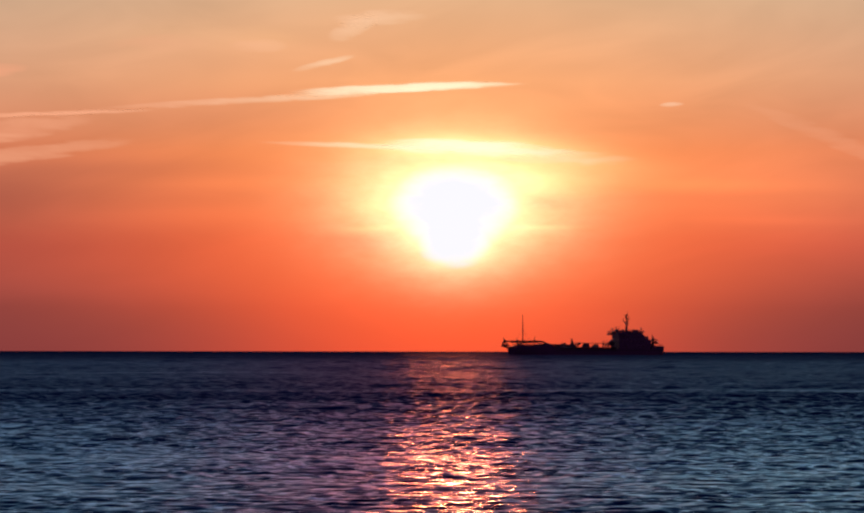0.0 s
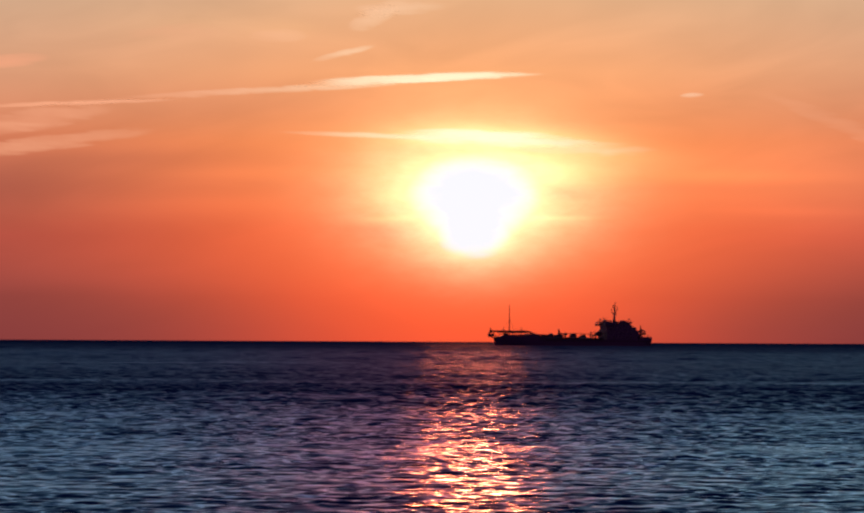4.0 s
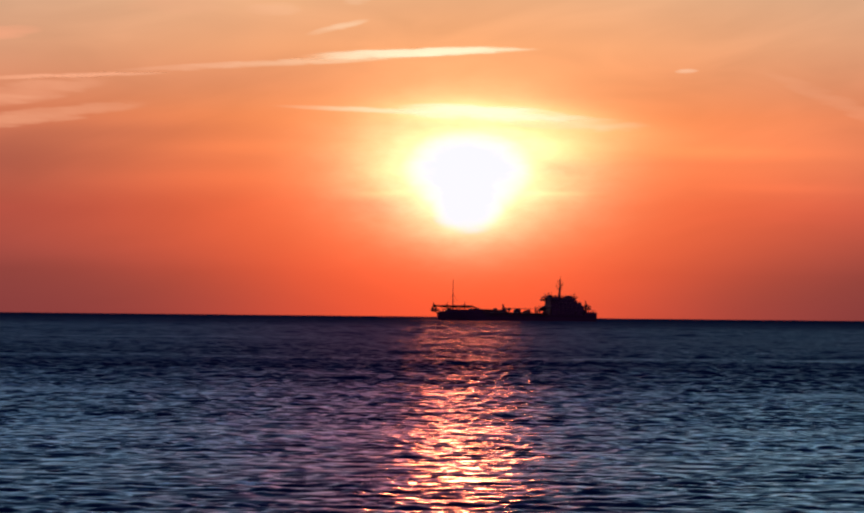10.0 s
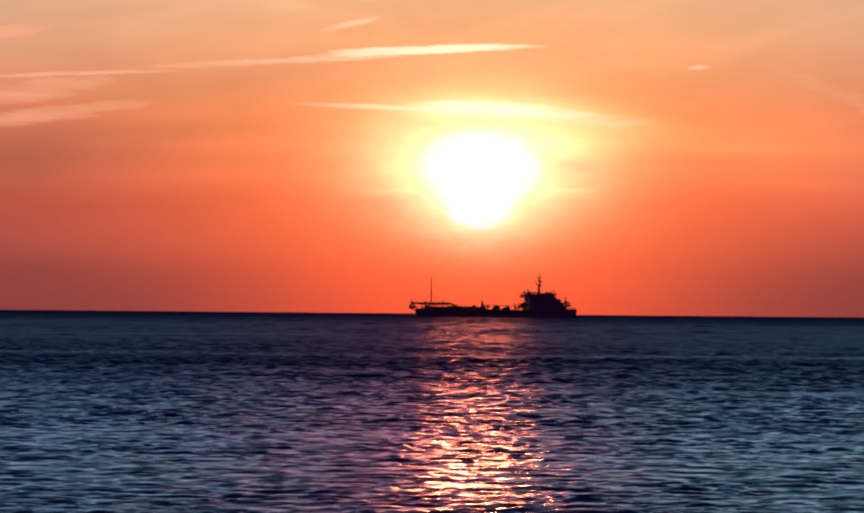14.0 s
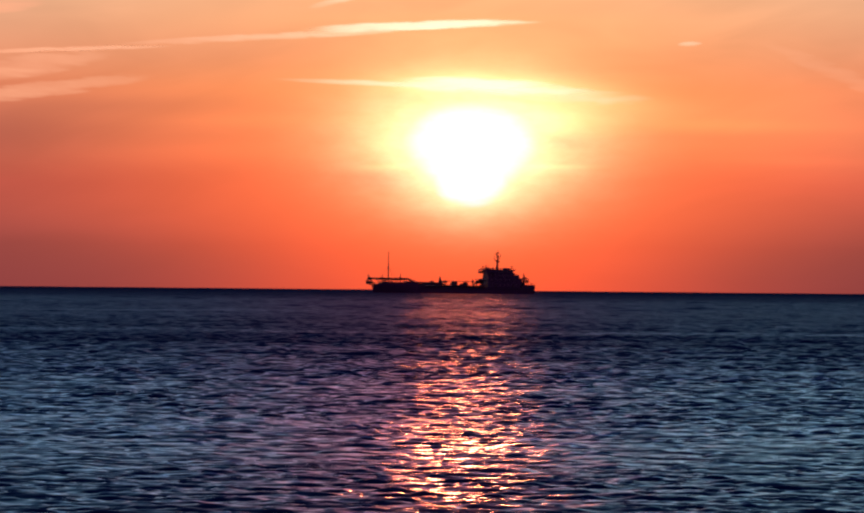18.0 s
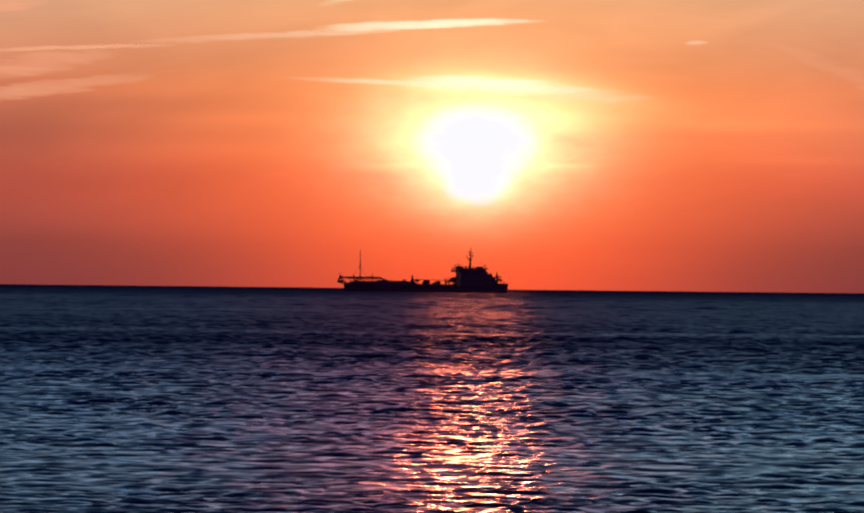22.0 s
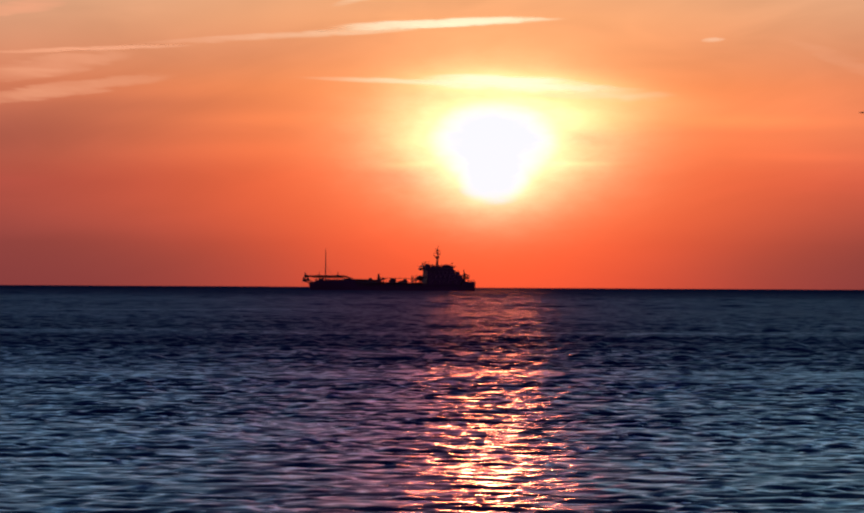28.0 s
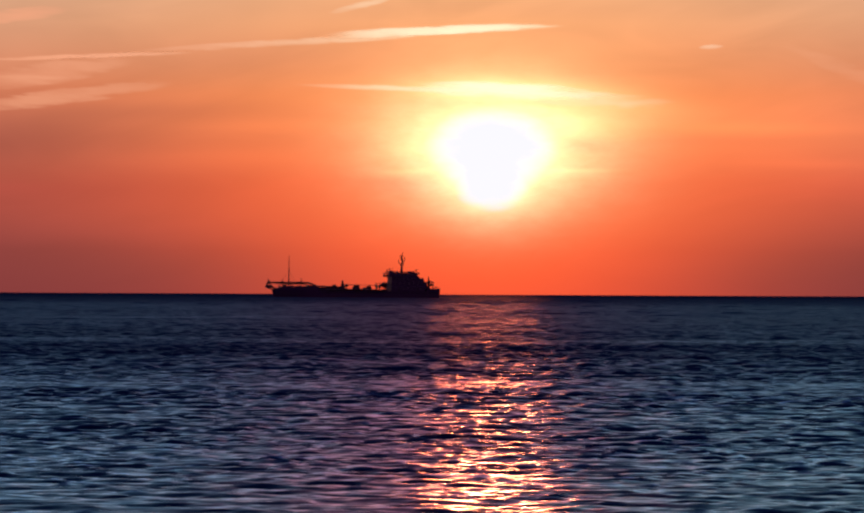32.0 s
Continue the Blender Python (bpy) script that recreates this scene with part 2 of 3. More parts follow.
def cirrus():
    """Thin ice cloud, its backlight put in as emission: bright near the sun, dusky pink far from it, frayed at its
    edges.
    """
    mat, k, out = material("thin_cloud")
    gen = k.add("ShaderNodeTexCoord").outputs["Generated"]
    place = k.add("ShaderNodeNewGeometry").outputs["Position"]
    seed = k.add("ShaderNodeObjectInfo").outputs["Random"]
    gx, gy, gz = k.split(gen)
    u = k.m("SUBTRACT", k.m("MULTIPLY", gx, 2.0), 1.0)
    w = k.m("SUBTRACT", k.m("MULTIPLY", gz, 2.0), 1.0)
    px, py, pz = k.split(place)
    fray = k.noise(k.xyz(k.m("MULTIPLY", px, 0.006), k.m("MULTIPLY", pz, 0.045), k.m("MULTIPLY", seed, 90)), 1.0, 5.0, 0.65, 0.5)
    w0 = w
    w = k.m("ADD", w, k.m("MULTIPLY", k.m("SUBTRACT", fray, 0.5), 2.6))
    frag = k.noise(k.xyz(k.m("MULTIPLY", px, 0.004), k.m("MULTIPLY", pz, 0.03), k.m("MULTIPLY", seed, 40)), 1.0, 5.0, 0.6, 0.4)
    r2 = k.m("ADD", k.m("MULTIPLY", u, u), k.m("MULTIPLY", w, w))
    edge = k.m("MULTIPLY", k.m("SUBTRACT", 1.0, r2, clamp=True), k.remap(k.m("ADD", k.m("MULTIPLY", u, u), k.m("MULTIPLY", w0, w0)), 0.5, 1.0, 1.0, 0.0, smooth=True))
    a = k.m("MULTIPLY", k.m("POWER", edge, 1.2), k.remap(frag, 0.3, 0.62, 0.4, 1.0), clamp=True)
    az = k.m("MULTIPLY", k.m("ARCTAN2", px, py), 57.2958)
    el = k.m("MULTIPLY", k.m("ARCTAN2", pz, py), 57.2958)
    # sunlight painted into the emitted colour by distance from the sun
    near = k.bump2(az, el, SUN_AZ, SUN_EL + 2.5, 6.5, 4.6)
    col = k.mix("MIX", near, lin(246, 168, 130), (1.2, 1.08, 0.72, 1))
    thin = k.add("ShaderNodeObjectInfo").outputs["Alpha"]
    a = k.m("MULTIPLY", a, thin)
    e = k.add("ShaderNodeEmission")
    k.plug(col, e.inputs[0])
    e.inputs[1].default_value = 1.0
    t = k.add("ShaderNodeBsdfTransparent")
    s = k.add("ShaderNodeMixShader")
    k.plug(a, s.inputs[0])
    k.plug(t.outputs[0], s.inputs[1])
    k.plug(e.outputs[0], s.inputs[2])
    k.plug(s.outputs[0], out.inputs[0])
    return mat


CLOUD = cirrus()

# ---- mesh helpers ----


def part(name, bm, mat, parent=None, label="", smooth=False):
    """Links a bmesh as one mesh object under a thing or a part."""
    me = bpy.data.meshes.new(name)
    bmesh.ops.recalc_face_normals(bm, faces=bm.faces)
    if smooth:
        for f in bm.faces:
            f.smooth = True
    bm.to_mesh(me)
    bm.free()
    me.materials.append(mat)
    ob = new(name, me)
    ob.parent = parent
    if label:
        ob["label"] = label
    return ob


def box(bm, x0, x1, y0, y1, z0, z1, bevel=0.0, taper=0.0):
    """A box with bevelled edges; taper draws its top in."""
    r = bmesh.ops.create_cube(bm, size=1.0)
    vs = r["verts"]
    for v in vs:
        top = v.co.z > 0
        sx = 1 - taper if top else 1
        v.co = Vector(((x0 + x1) / 2 + v.co.x * (x1 - x0) * sx, (y0 + y1) / 2 + v.co.y * (y1 - y0) * sx, z0 if not top else z1))
    if bevel:
        es = {e for v in vs for e in v.link_edges}
        bmesh.ops.bevel(bm, geom=list(es), offset=bevel, segments=1, affect="EDGES")
    return bm


def rod(bm, a, b, r0, r1=None, n=10):
    """A tapered round bar from a to b."""
    a, b = Vector(a), Vector(b)
    d = b - a
    m = Matrix.Translation((a + b) / 2) @ d.to_track_quat("Z", "Y").to_matrix().to_4x4()
    bmesh.ops.create_cone(bm, cap_ends=True, segments=n, radius1=r0, radius2=r0 if r1 is None else r1, depth=d.length, matrix=m)
    return bm


def pipe(bm, pts, r, n=10):
    """A round pipe through points, with ball joints in its bends."""
    for a, b in zip(pts, pts[1:]):
        rod(bm, a, b, r, n=n)
    for p in pts[1:-1]:
        bmesh.ops.create_icosphere(bm, subdivisions=1, radius=r * 1.03, matrix=Matrix.Translation(p))
    return bm


def ball(bm, p, r, sx=1, sy=1, sz=1, sub=2):
    bmesh.ops.create_icosphere(bm, subdivisions=sub, radius=r, matrix=Matrix.Translation(p) @ Matrix.Diagonal((sx, sy, sz, 1)))
    return bm


B = bmesh.new

# ---- the sea ----
def wave_field(ys, inner, half, heading, rng, level):
    """Points of a field of short-crested wind waves in gusty bands, over a long low swell."""
    us = np.linspace(-1, 1, inner)
    wide = np.array([1.15, 1.6, 2.6, 5, 12, 40, 150])
    us = np.concatenate([-wide[::-1], us, wide])
    span = np.where(np.abs(us)[None, :] <= 1.0, half[:, None], np.clip(half, 20, 200)[:, None])
    X = us[None, :] * np.maximum(span, half[:, None])
    Y = np.repeat(ys[:, None], len(us), 1)
    gap = np.maximum(np.abs(np.gradient(ys))[:, None], np.gradient(X, axis=1) * 0.8)
    Z = np.zeros_like(X)
    lost = np.zeros_like(X)
    # gusts: calmer and rougher bands, long across the wind
    gust = np.zeros_like(X)
    for j in range(9):
        lam = 7 * 1.5 ** j
        a = rng.uniform(-0.2, 0.2)
        gust += np.sin(2 * math.pi / lam * (Y * math.cos(a) + X * math.sin(a) * 0.5) + rng.uniform(0, 6.28)
                       + 1.2 * np.sin(X * 1.3 / lam + rng.uniform(0, 6.28)))
    gust = np.clip(1.0 + GUST * gust, 0.5, 1.6)
    # the shore shelters the near water: the waves grow longer with the distance from it
    peak = np.clip(LENGTH * (Y - 6), 0.165, 4.0)
    rise = 1 - 0.55 * np.clip((Y - 35) / 110, 0, 1) ** 0.8 - 0.2 * np.clip((Y - 250) / 600, 0, 1)
    lams = 0.07 * (14 / 0.07) ** (np.arange(TRAINS) / (TRAINS - 1))
    density = 0.55 * math.sqrt(2 * math.pi) / math.log(lams[1] / lams[0])
    for lam in lams:
        off = np.log(lam / peak)
        s = STEEP * np.sqrt(2 / density) * np.exp(-0.25 * (off / 0.55) ** 2)
        spread = radians(heading) + rng.normal(0, SPREAD)
        kx, ky = math.sin(spread) * 2 * math.pi / lam, math.cos(spread) * 2 * math.pi / lam
        keep = np.clip((lam / gap - 2.0) / 1.2, 0, 1)
        ph = kx * X + ky * Y + rng.uniform(0, 6.28)
        ph = ph + 0.7 * np.sin(kx * 0.19 * Y - ky * 0.21 * X + rng.uniform(0, 6.28))
        group = 0.9 + 0.45 * np.sin(kx * 0.13 * Y - ky * 0.17 * X + rng.uniform(0, 6.28))
        Z += s * rise * lam / (2 * math.pi) * keep * group * gust * (np.sin(ph) - 0.2 * np.cos(2 * ph))
        lost += (1 - (keep * rise) ** 2) * (s * gust) ** 2
    # the sheltered near water has few fine ripples
    lost *= np.clip((Y - 20) / 90, 0.12, 1)
    # ripples that the relief of the surface no longer shows from afar
    lost = np.clip(lost * 0.5 + 0.06 * np.clip((Y - 40) / 160, 0, 1), 0, 0.11)
    # extra roughness added far out, to darken the strip below the horizon
    lost += 0.28 * np.clip((Y - 300) / 1300, 0, 1) ** 0.7
    # long low swell
    for lam, a in ((19, 0.05), (31, 0.06), (47, 0.05)):
        Z += a * np.clip((lam / gap - 2.2) / 2, 0, 1) * np.sin(2 * math.pi * Y / lam + 0.4 * np.sin(X / 37) + level * 30)
    return X, Y, Z + level, lost


def wave_sheet(name, heading, seed, level, far):
    """A sheet of travelling waves; the far one reaches the horizon, the other ends under it."""
    rng = np.random.RandomState(seed)
    ys, y = [-4000.0, -1200, -400, -120, -60, -30, -12, -4, 2, 6, 8.5, 10] if far else [4.0, 8, 10], 11.0
    while y < (2500 if far else 75):
        ys.append(y)
        y += (0.026 if far else 0.036) if y < 20 else (0.026 + (min(y, 500) - 20) * 0.0014 + max(min(y, 500) - 70, 0) * 0.0008 + max(y - 500, 0) * 0.006 if far else 0.036 + (y - 20) * 0.0025)
    ys = np.array(ys + ([2620, 2800, 3200, 4000, 5200] if far else []))
    X, Y, Z, lost = wave_field(ys, 500 if far else 400, 2.6 + 0.31 * np.maximum(ys, 0), heading, rng, level)
    if not far:
        # its far end dips under the other sheet
        Z = Z - np.clip((Y - 45) / 28, 0, 1) * 0.4
        X, Y, Z, lost = (v[:, 6:-6] for v in (X, Y, Z, lost))
    rows, cols = X.shape
    co = np.stack([X, Y, Z], -1).reshape(-1, 3).astype(np.float32)
    a = (np.arange(rows - 1)[:, None] * cols + np.arange(cols - 1)[None, :]).ravel()
    quads = np.stack([a, a + 1, a + cols + 1, a + cols], -1).astype(np.int32)
    me = bpy.data.meshes.new(name)
    me.vertices.add(len(co))
    me.vertices.foreach_set("co", co.ravel())
    me.loops.add(quads.size)
    me.loops.foreach_set("vertex_index", quads.ravel())
    me.polygons.add(len(quads))
    me.polygons.foreach_set("loop_start", np.arange(0, quads.size, 4, dtype=np.int32))
    me.update(calc_edges=True)
    me.polygons.foreach_set("use_smooth", np.ones(len(quads), dtype=bool))
    # squared slope of ripples too fine for the mesh, raised far out as darkening
    me.attributes.new("fine_slope", "FLOAT", "POINT").data.foreach_set("value", lost.ravel().astype(np.float32))
    me.materials.append(WATER)
    return new(name, me)


TRAINS, STEEP, SPREAD, GUST, LENGTH = 100, 0.45, 0.24, 0.085, 0.006
water = tagged(wave_sheet("water", 0, 3, -0.02, True), "dark navy sea surface with wind ripples and sun glitter", "sea", kind="structure")
chop = tagged(wave_sheet("water_chop", 6, 11, -0.04, False), "dark choppy sea waves crossing the long swell", "sea", kind="structure")

# ---- the clouds ----


def cloud(az, el, half_len, half_thick, tilt, thin, label):
    """A flat lens of thin cloud far behind the ship, at an azimuth and a height in degrees."""
    far = 4500.0
    bm = B()
    bmesh.ops.create_uvsphere(bm, u_segments=32, v_segments=12, radius=1.0)
    for v in bm.verts:
        v.co = Vector((v.co.x * far * math.tan(radians(half_len)), v.co.y * 12.0, v.co.z * far * math.tan(radians(half_thick))))
    ob = part("cloud", bm, CLOUD, smooth=True)
    ob.color = (1, 1, 1, thin)
    a, e = radians(az), radians(el)
    ob.matrix_world = (Matrix.Translation((far * math.sin(a) * math.cos(e), far * math.cos(a) * math.cos(e), far * math.sin(e)))
                       @ Euler((0, 0, -a)).to_matrix().to_4x4() @ Euler((e, 0, 0)).to_matrix().to_4x4() @ Euler((0, -radians(tilt), 0)).to_matrix().to_4x4())
    return tagged(ob, label, "cloud", group="streaks of thin cloud")


STREAKS = [
    (-0.9, 9.36, 4.6, 0.19, 2.4, 1.0, "bright sunlit streak of cirrus"),
    (-1.6, 9.30, 4.0, 0.17, 3.4, 1.0, "bright sunlit streak of cirrus"),
    (-6.6, 8.84, 6.0, 0.16, 4.3, 0.5, "long thin sunlit streak of cirrus"),
    (-13.4, 8.20, 4.0, 0.10, 4.0, 0.9, "thin pink tail of a cirrus streak"),
    (1.6, 7.18, 3.6, 0.30, -1.5, 0.8, "bright yellow cloud bar over the sun"),
    (4.4, 6.9, 3.2, 0.34, -3.0, 0.32, "soft yellow tail of the cloud bar"),
    (0.9, 7.36, 3.0, 0.26, -1.0, 0.75, "soft yellow cloud over the sun"),
    (-2.6, 7.30, 4.0, 0.12, -1.6, 0.4, "thin bright line of cloud"),
    (8.5, 8.68, 0.50, 0.10, 2.0, 0.9, "tiny bright fleck of cloud"),
    (-3.9, 10.18, 1.3, 0.15, 14.0, 0.42, "small soft wisp of cloud"),
    (-6.2, 10.75, 1.2, 0.28, 2.0, 0.22, "faint pink puff of cirrus"),
    (-9.6, 10.75, 2.2, 0.36, 3.0, 0.16, "faint pink puff of cirrus"),
    (-1.9, 11.80, 1.9, 0.34, 3.0, 0.35, "small pale wisp of cirrus"),
    (-2.9, 11.40, 1.0, 0.40, 22.0, 0.3, "small pale wisp of cirrus"),
    (-14.9, 7.55, 3.4, 0.46, 10.0, 0.42, "soft pink wisp of cloud"),
    (-14.3, 6.78, 4.2, 0.36, 9.0, 0.46, "soft pink wisp of cloud"),
    (-15.8, 9.5, 2.0, 0.28, 9.0, 0.5, "small pale wisp of cirrus"),
    (14.4, 7.2, 4.2, 0.36, -24.0, 0.16, "faint pale band of cirrus"),
]
for s in STREAKS:
    cloud(*s)

# ---- the dredger ----
# Its own space: x ahead, y to port, z up from the waterline; x 0 lies under the main mast.


def station(x):
    """Half-breadth at deck and at the keel, and the deck's height, at x."""
    if x > 40:
        u = min((x - 40) / 26.6, 1.0)
        wide = 7.4 * (1 - u ** 3.2) + 0.35 * u
        low = 7.2 * (1 - u ** 1.9) + 0.12
    elif x < -10:
        u = min((-10 - x) / 8.5, 1.0)
        wide = 7.4 - 0.7 * u * u
        low = 7.2 - 2.6 * u * u
    else:
        wide, low = 7.4, 7.2
    if x > 44.4:
        top = 5.1 if x < 61 else 5.1 - (x - 61) * 0.16
    elif x < -11.4:
        top = 4.65
    else:
        top = 3.25
    return wide, low, top


def hull_mesh():
    bm = B()
    xs = [-18.5, -17.8, -16, -14, -11.6, -11.3, -8, 0, 8, 16, 24, 32, 40, 42.5, 44.3, 44.6, 47, 50, 53, 56, 58.5, 61, 63, 64.8, 66, 66.6]
    rings = []
    for x in xs:
        w, lo, top = station(x)
        pts = [(-w, top), (-w * 0.995, top - 0.9), (-(w + lo) / 2, 0.9), (-lo, -1.2), (-lo * 0.7, -2.2),
               (lo * 0.7, -2.2), (lo, -1.2), ((w + lo) / 2, 0.9), (w * 0.995, top - 0.9), (w, top)]
        rake = 0.18 if x > 60 else 0.0
        rings.append([bm.verts.new((x + rake * (z - 0.5) * (x - 60) / 6.6, y, z)) for y, z in pts])
    for a, b in zip(rings, rings[1:]):
        for i in range(len(a)):
            j = (i + 1) % len(a)
            bm.faces.new((a[i], a[j], b[j], b[i]))
    bm.faces.new(rings[0])
    bm.faces.new(rings[-1])
    return bm


def shell_strip(x0, x1, z0, z1, out, n=22):
    """A band of plating that follows the ship's side, both sides."""
    bm = B()
    for side in (-1, 1):
        prev = None
        for i in range(n + 1):
            x = x0 + (x1 - x0) * i / n
            w, lo, top = station(x)
            ws = (w + out) * side
            wi = (w - 0.25) * side
            cur = [bm.verts.new(p) for p in ((x, wi, z0), (x, ws, z0), (x, ws, z1), (x, wi, z1))]
            if prev:
                for k in range(4):
                    q = (k + 1) % 4
                    bm.faces.new((prev[k], prev[q], cur[q], cur[k]))
            else:
                bm.faces.new(cur)
            prev = cur
        bm.faces.new(prev)
    return bm


def bulwark(x0, x1, h, side, n=16):
    """A thin wall that stands on the deck's edge."""
    bm = B()
    prev = None
    for i in range(n + 1):
        x = x0 + (x1 - x0) * i / n
        w, lo, top = station(x)
        cur = [bm.verts.new(p) for p in ((x, w * side, top - 0.02), (x, (w - 0.2) * side, top - 0.02),
                                         (x, (w - 0.18) * side, top + h), (x, (w + 0.04) * side, top + h))]
        if prev:
            for k in range(4):
                q = (k + 1) % 4
                bm.faces.new((prev[k], prev[q], cur[q], cur[k]))
        else:
            bm.faces.new(cur)
        prev = cur
    bm.faces.new(prev)
    return bm


POST = None


def railing(ship, pts, h=1.05, gap=2.2):
    """Two rails on posts along a line of points."""
    global POST
    bm = B()
    for dz in (h, h * 0.55):
        pipe(bm, [(x, y, z + dz) for x, y, z in pts], 0.045, 6)
    rail = part("railing", bm, STEEL, ship)
    if POST is None:
        bm = B()
        rod(bm, (0, 0, 0), (0, 0, h), 0.05, n=6)
        POST = bpy.data.meshes.new("post")
        bm.to_mesh(POST)
        bm.free()
        POST.materials.append(STEEL)
    for a, b in zip(pts, pts[1:]):
        a, b = Vector(a), Vector(b)
        n = max(1, round((b - a).length / gap))
        for i in range(n + 1):
            p = new("post", POST)
            p.parent = rail
            p.location = a.lerp(b, i / n)
    return rail


def windows(parent, x0, x1, y, z, n, w, h, along="x"):
    """A row of framed panes on a wall."""
    for i in range(n):
        c = x0 + (x1 - x0) * (i + 0.5) / n
        bm, gl = B(), B()
        s = 0.05 if y > 0 else -0.05
        if along == "x":
            for a, b, c0, c1 in ((c - w / 2 - 0.08, c - w / 2, z - 0.08, z + h + 0.08), (c + w / 2, c + w / 2 + 0.08, z - 0.08, z + h + 0.08),
                                 (c - w / 2, c + w / 2, z - 0.08, z), (c - w / 2, c + w / 2, z + h, z + h + 0.08)):
                box(bm, a, b, min(y, y + s), max(y, y + s), c0, c1)
            box(gl, c - w / 2, c + w / 2, min(y, y + s * 0.5), max(y, y + s * 0.5), z, z + h)
        else:
            for a, b, c0, c1 in ((c - w / 2 - 0.08, c - w / 2, z - 0.08, z + h + 0.08), (c + w / 2, c + w / 2 + 0.08, z - 0.08, z + h + 0.08),
                                 (c - w / 2, c + w / 2, z - 0.08, z), (c - w / 2, c + w / 2, z + h, z + h + 0.08)):
                box(bm, min(y, y + s), max(y, y + s), a, b, c0, c1)
            box(gl, min(y, y + s * 0.5), max(y, y + s * 0.5), c - w / 2, c + w / 2, z, z + h)
        part("window_frame", bm, HOUSE, parent)
        part("window_pane", gl, GLASS, parent, "dark window glass")


def winch(ship, x, y, z, size=1.0, label="drum winch on the deck"):
    bm = B()
    box(bm, x - 1.3 * size, x + 1.3 * size, y - 1.0 * size, y + 1.0 * size, z, z + 0.35 * size, 0.05)
    base = part("winch", bm, STEEL, ship, label)
    bm = B()
    rod(bm, (x, y - 0.9 * size, z + 1.25 * size), (x, y + 0.9 * size, z + 1.25 * size), 0.75 * size, n=16)
    part("drum", bm, PIPE, base)
    for s in (-1, 1):
        bm = B()
        rod(bm, (x, y + s * 0.9 * size, z + 1.25 * size), (x, y + s * 1.02 * size, z + 1.25 * size), 1.05 * size, n=18)
        part("flange", bm, STEEL, base)
    bm = B()
    box(bm, x + 0.75 * size, x + 1.5 * size, y - 0.5 * size, y + 0.5 * size, z + 0.3 * size, z + 1.5 * size, 0.08)
    part("motor", bm, STEEL, base)
    return base


def gantry(ship, x, top, reach=9.0):
    """A frame that lifts the suction tube over the side."""
    bm = B()
    for s in (-0.7, 0.7):
        box(bm, x + s - 0.22, x + s + 0.22, 5.2, 6.0, 3.2, top - 0.6, 0.04)
    post = part("gantry", bm, STEEL, ship)
    bm = B()
    box(bm, x - 1.0, x + 1.0, 4.6, reach, top - 0.9, top - 0.3, 0.06)
    part("beam", bm, STEEL, post)
    bm = B()
    rod(bm, (x - 0.5, reach - 0.5, top - 0.2), (x + 0.5, reach - 0.5, top - 0.2), 0.5, n=14)
    part("sheave", bm, PIPE, post)
    bm = B()
    rod(bm, (x, reach - 0.5, top - 0.3), (x, reach - 0.5, 4.0), 0.05, n=6)
    part("wire", bm, RUBBER, post)
    return post


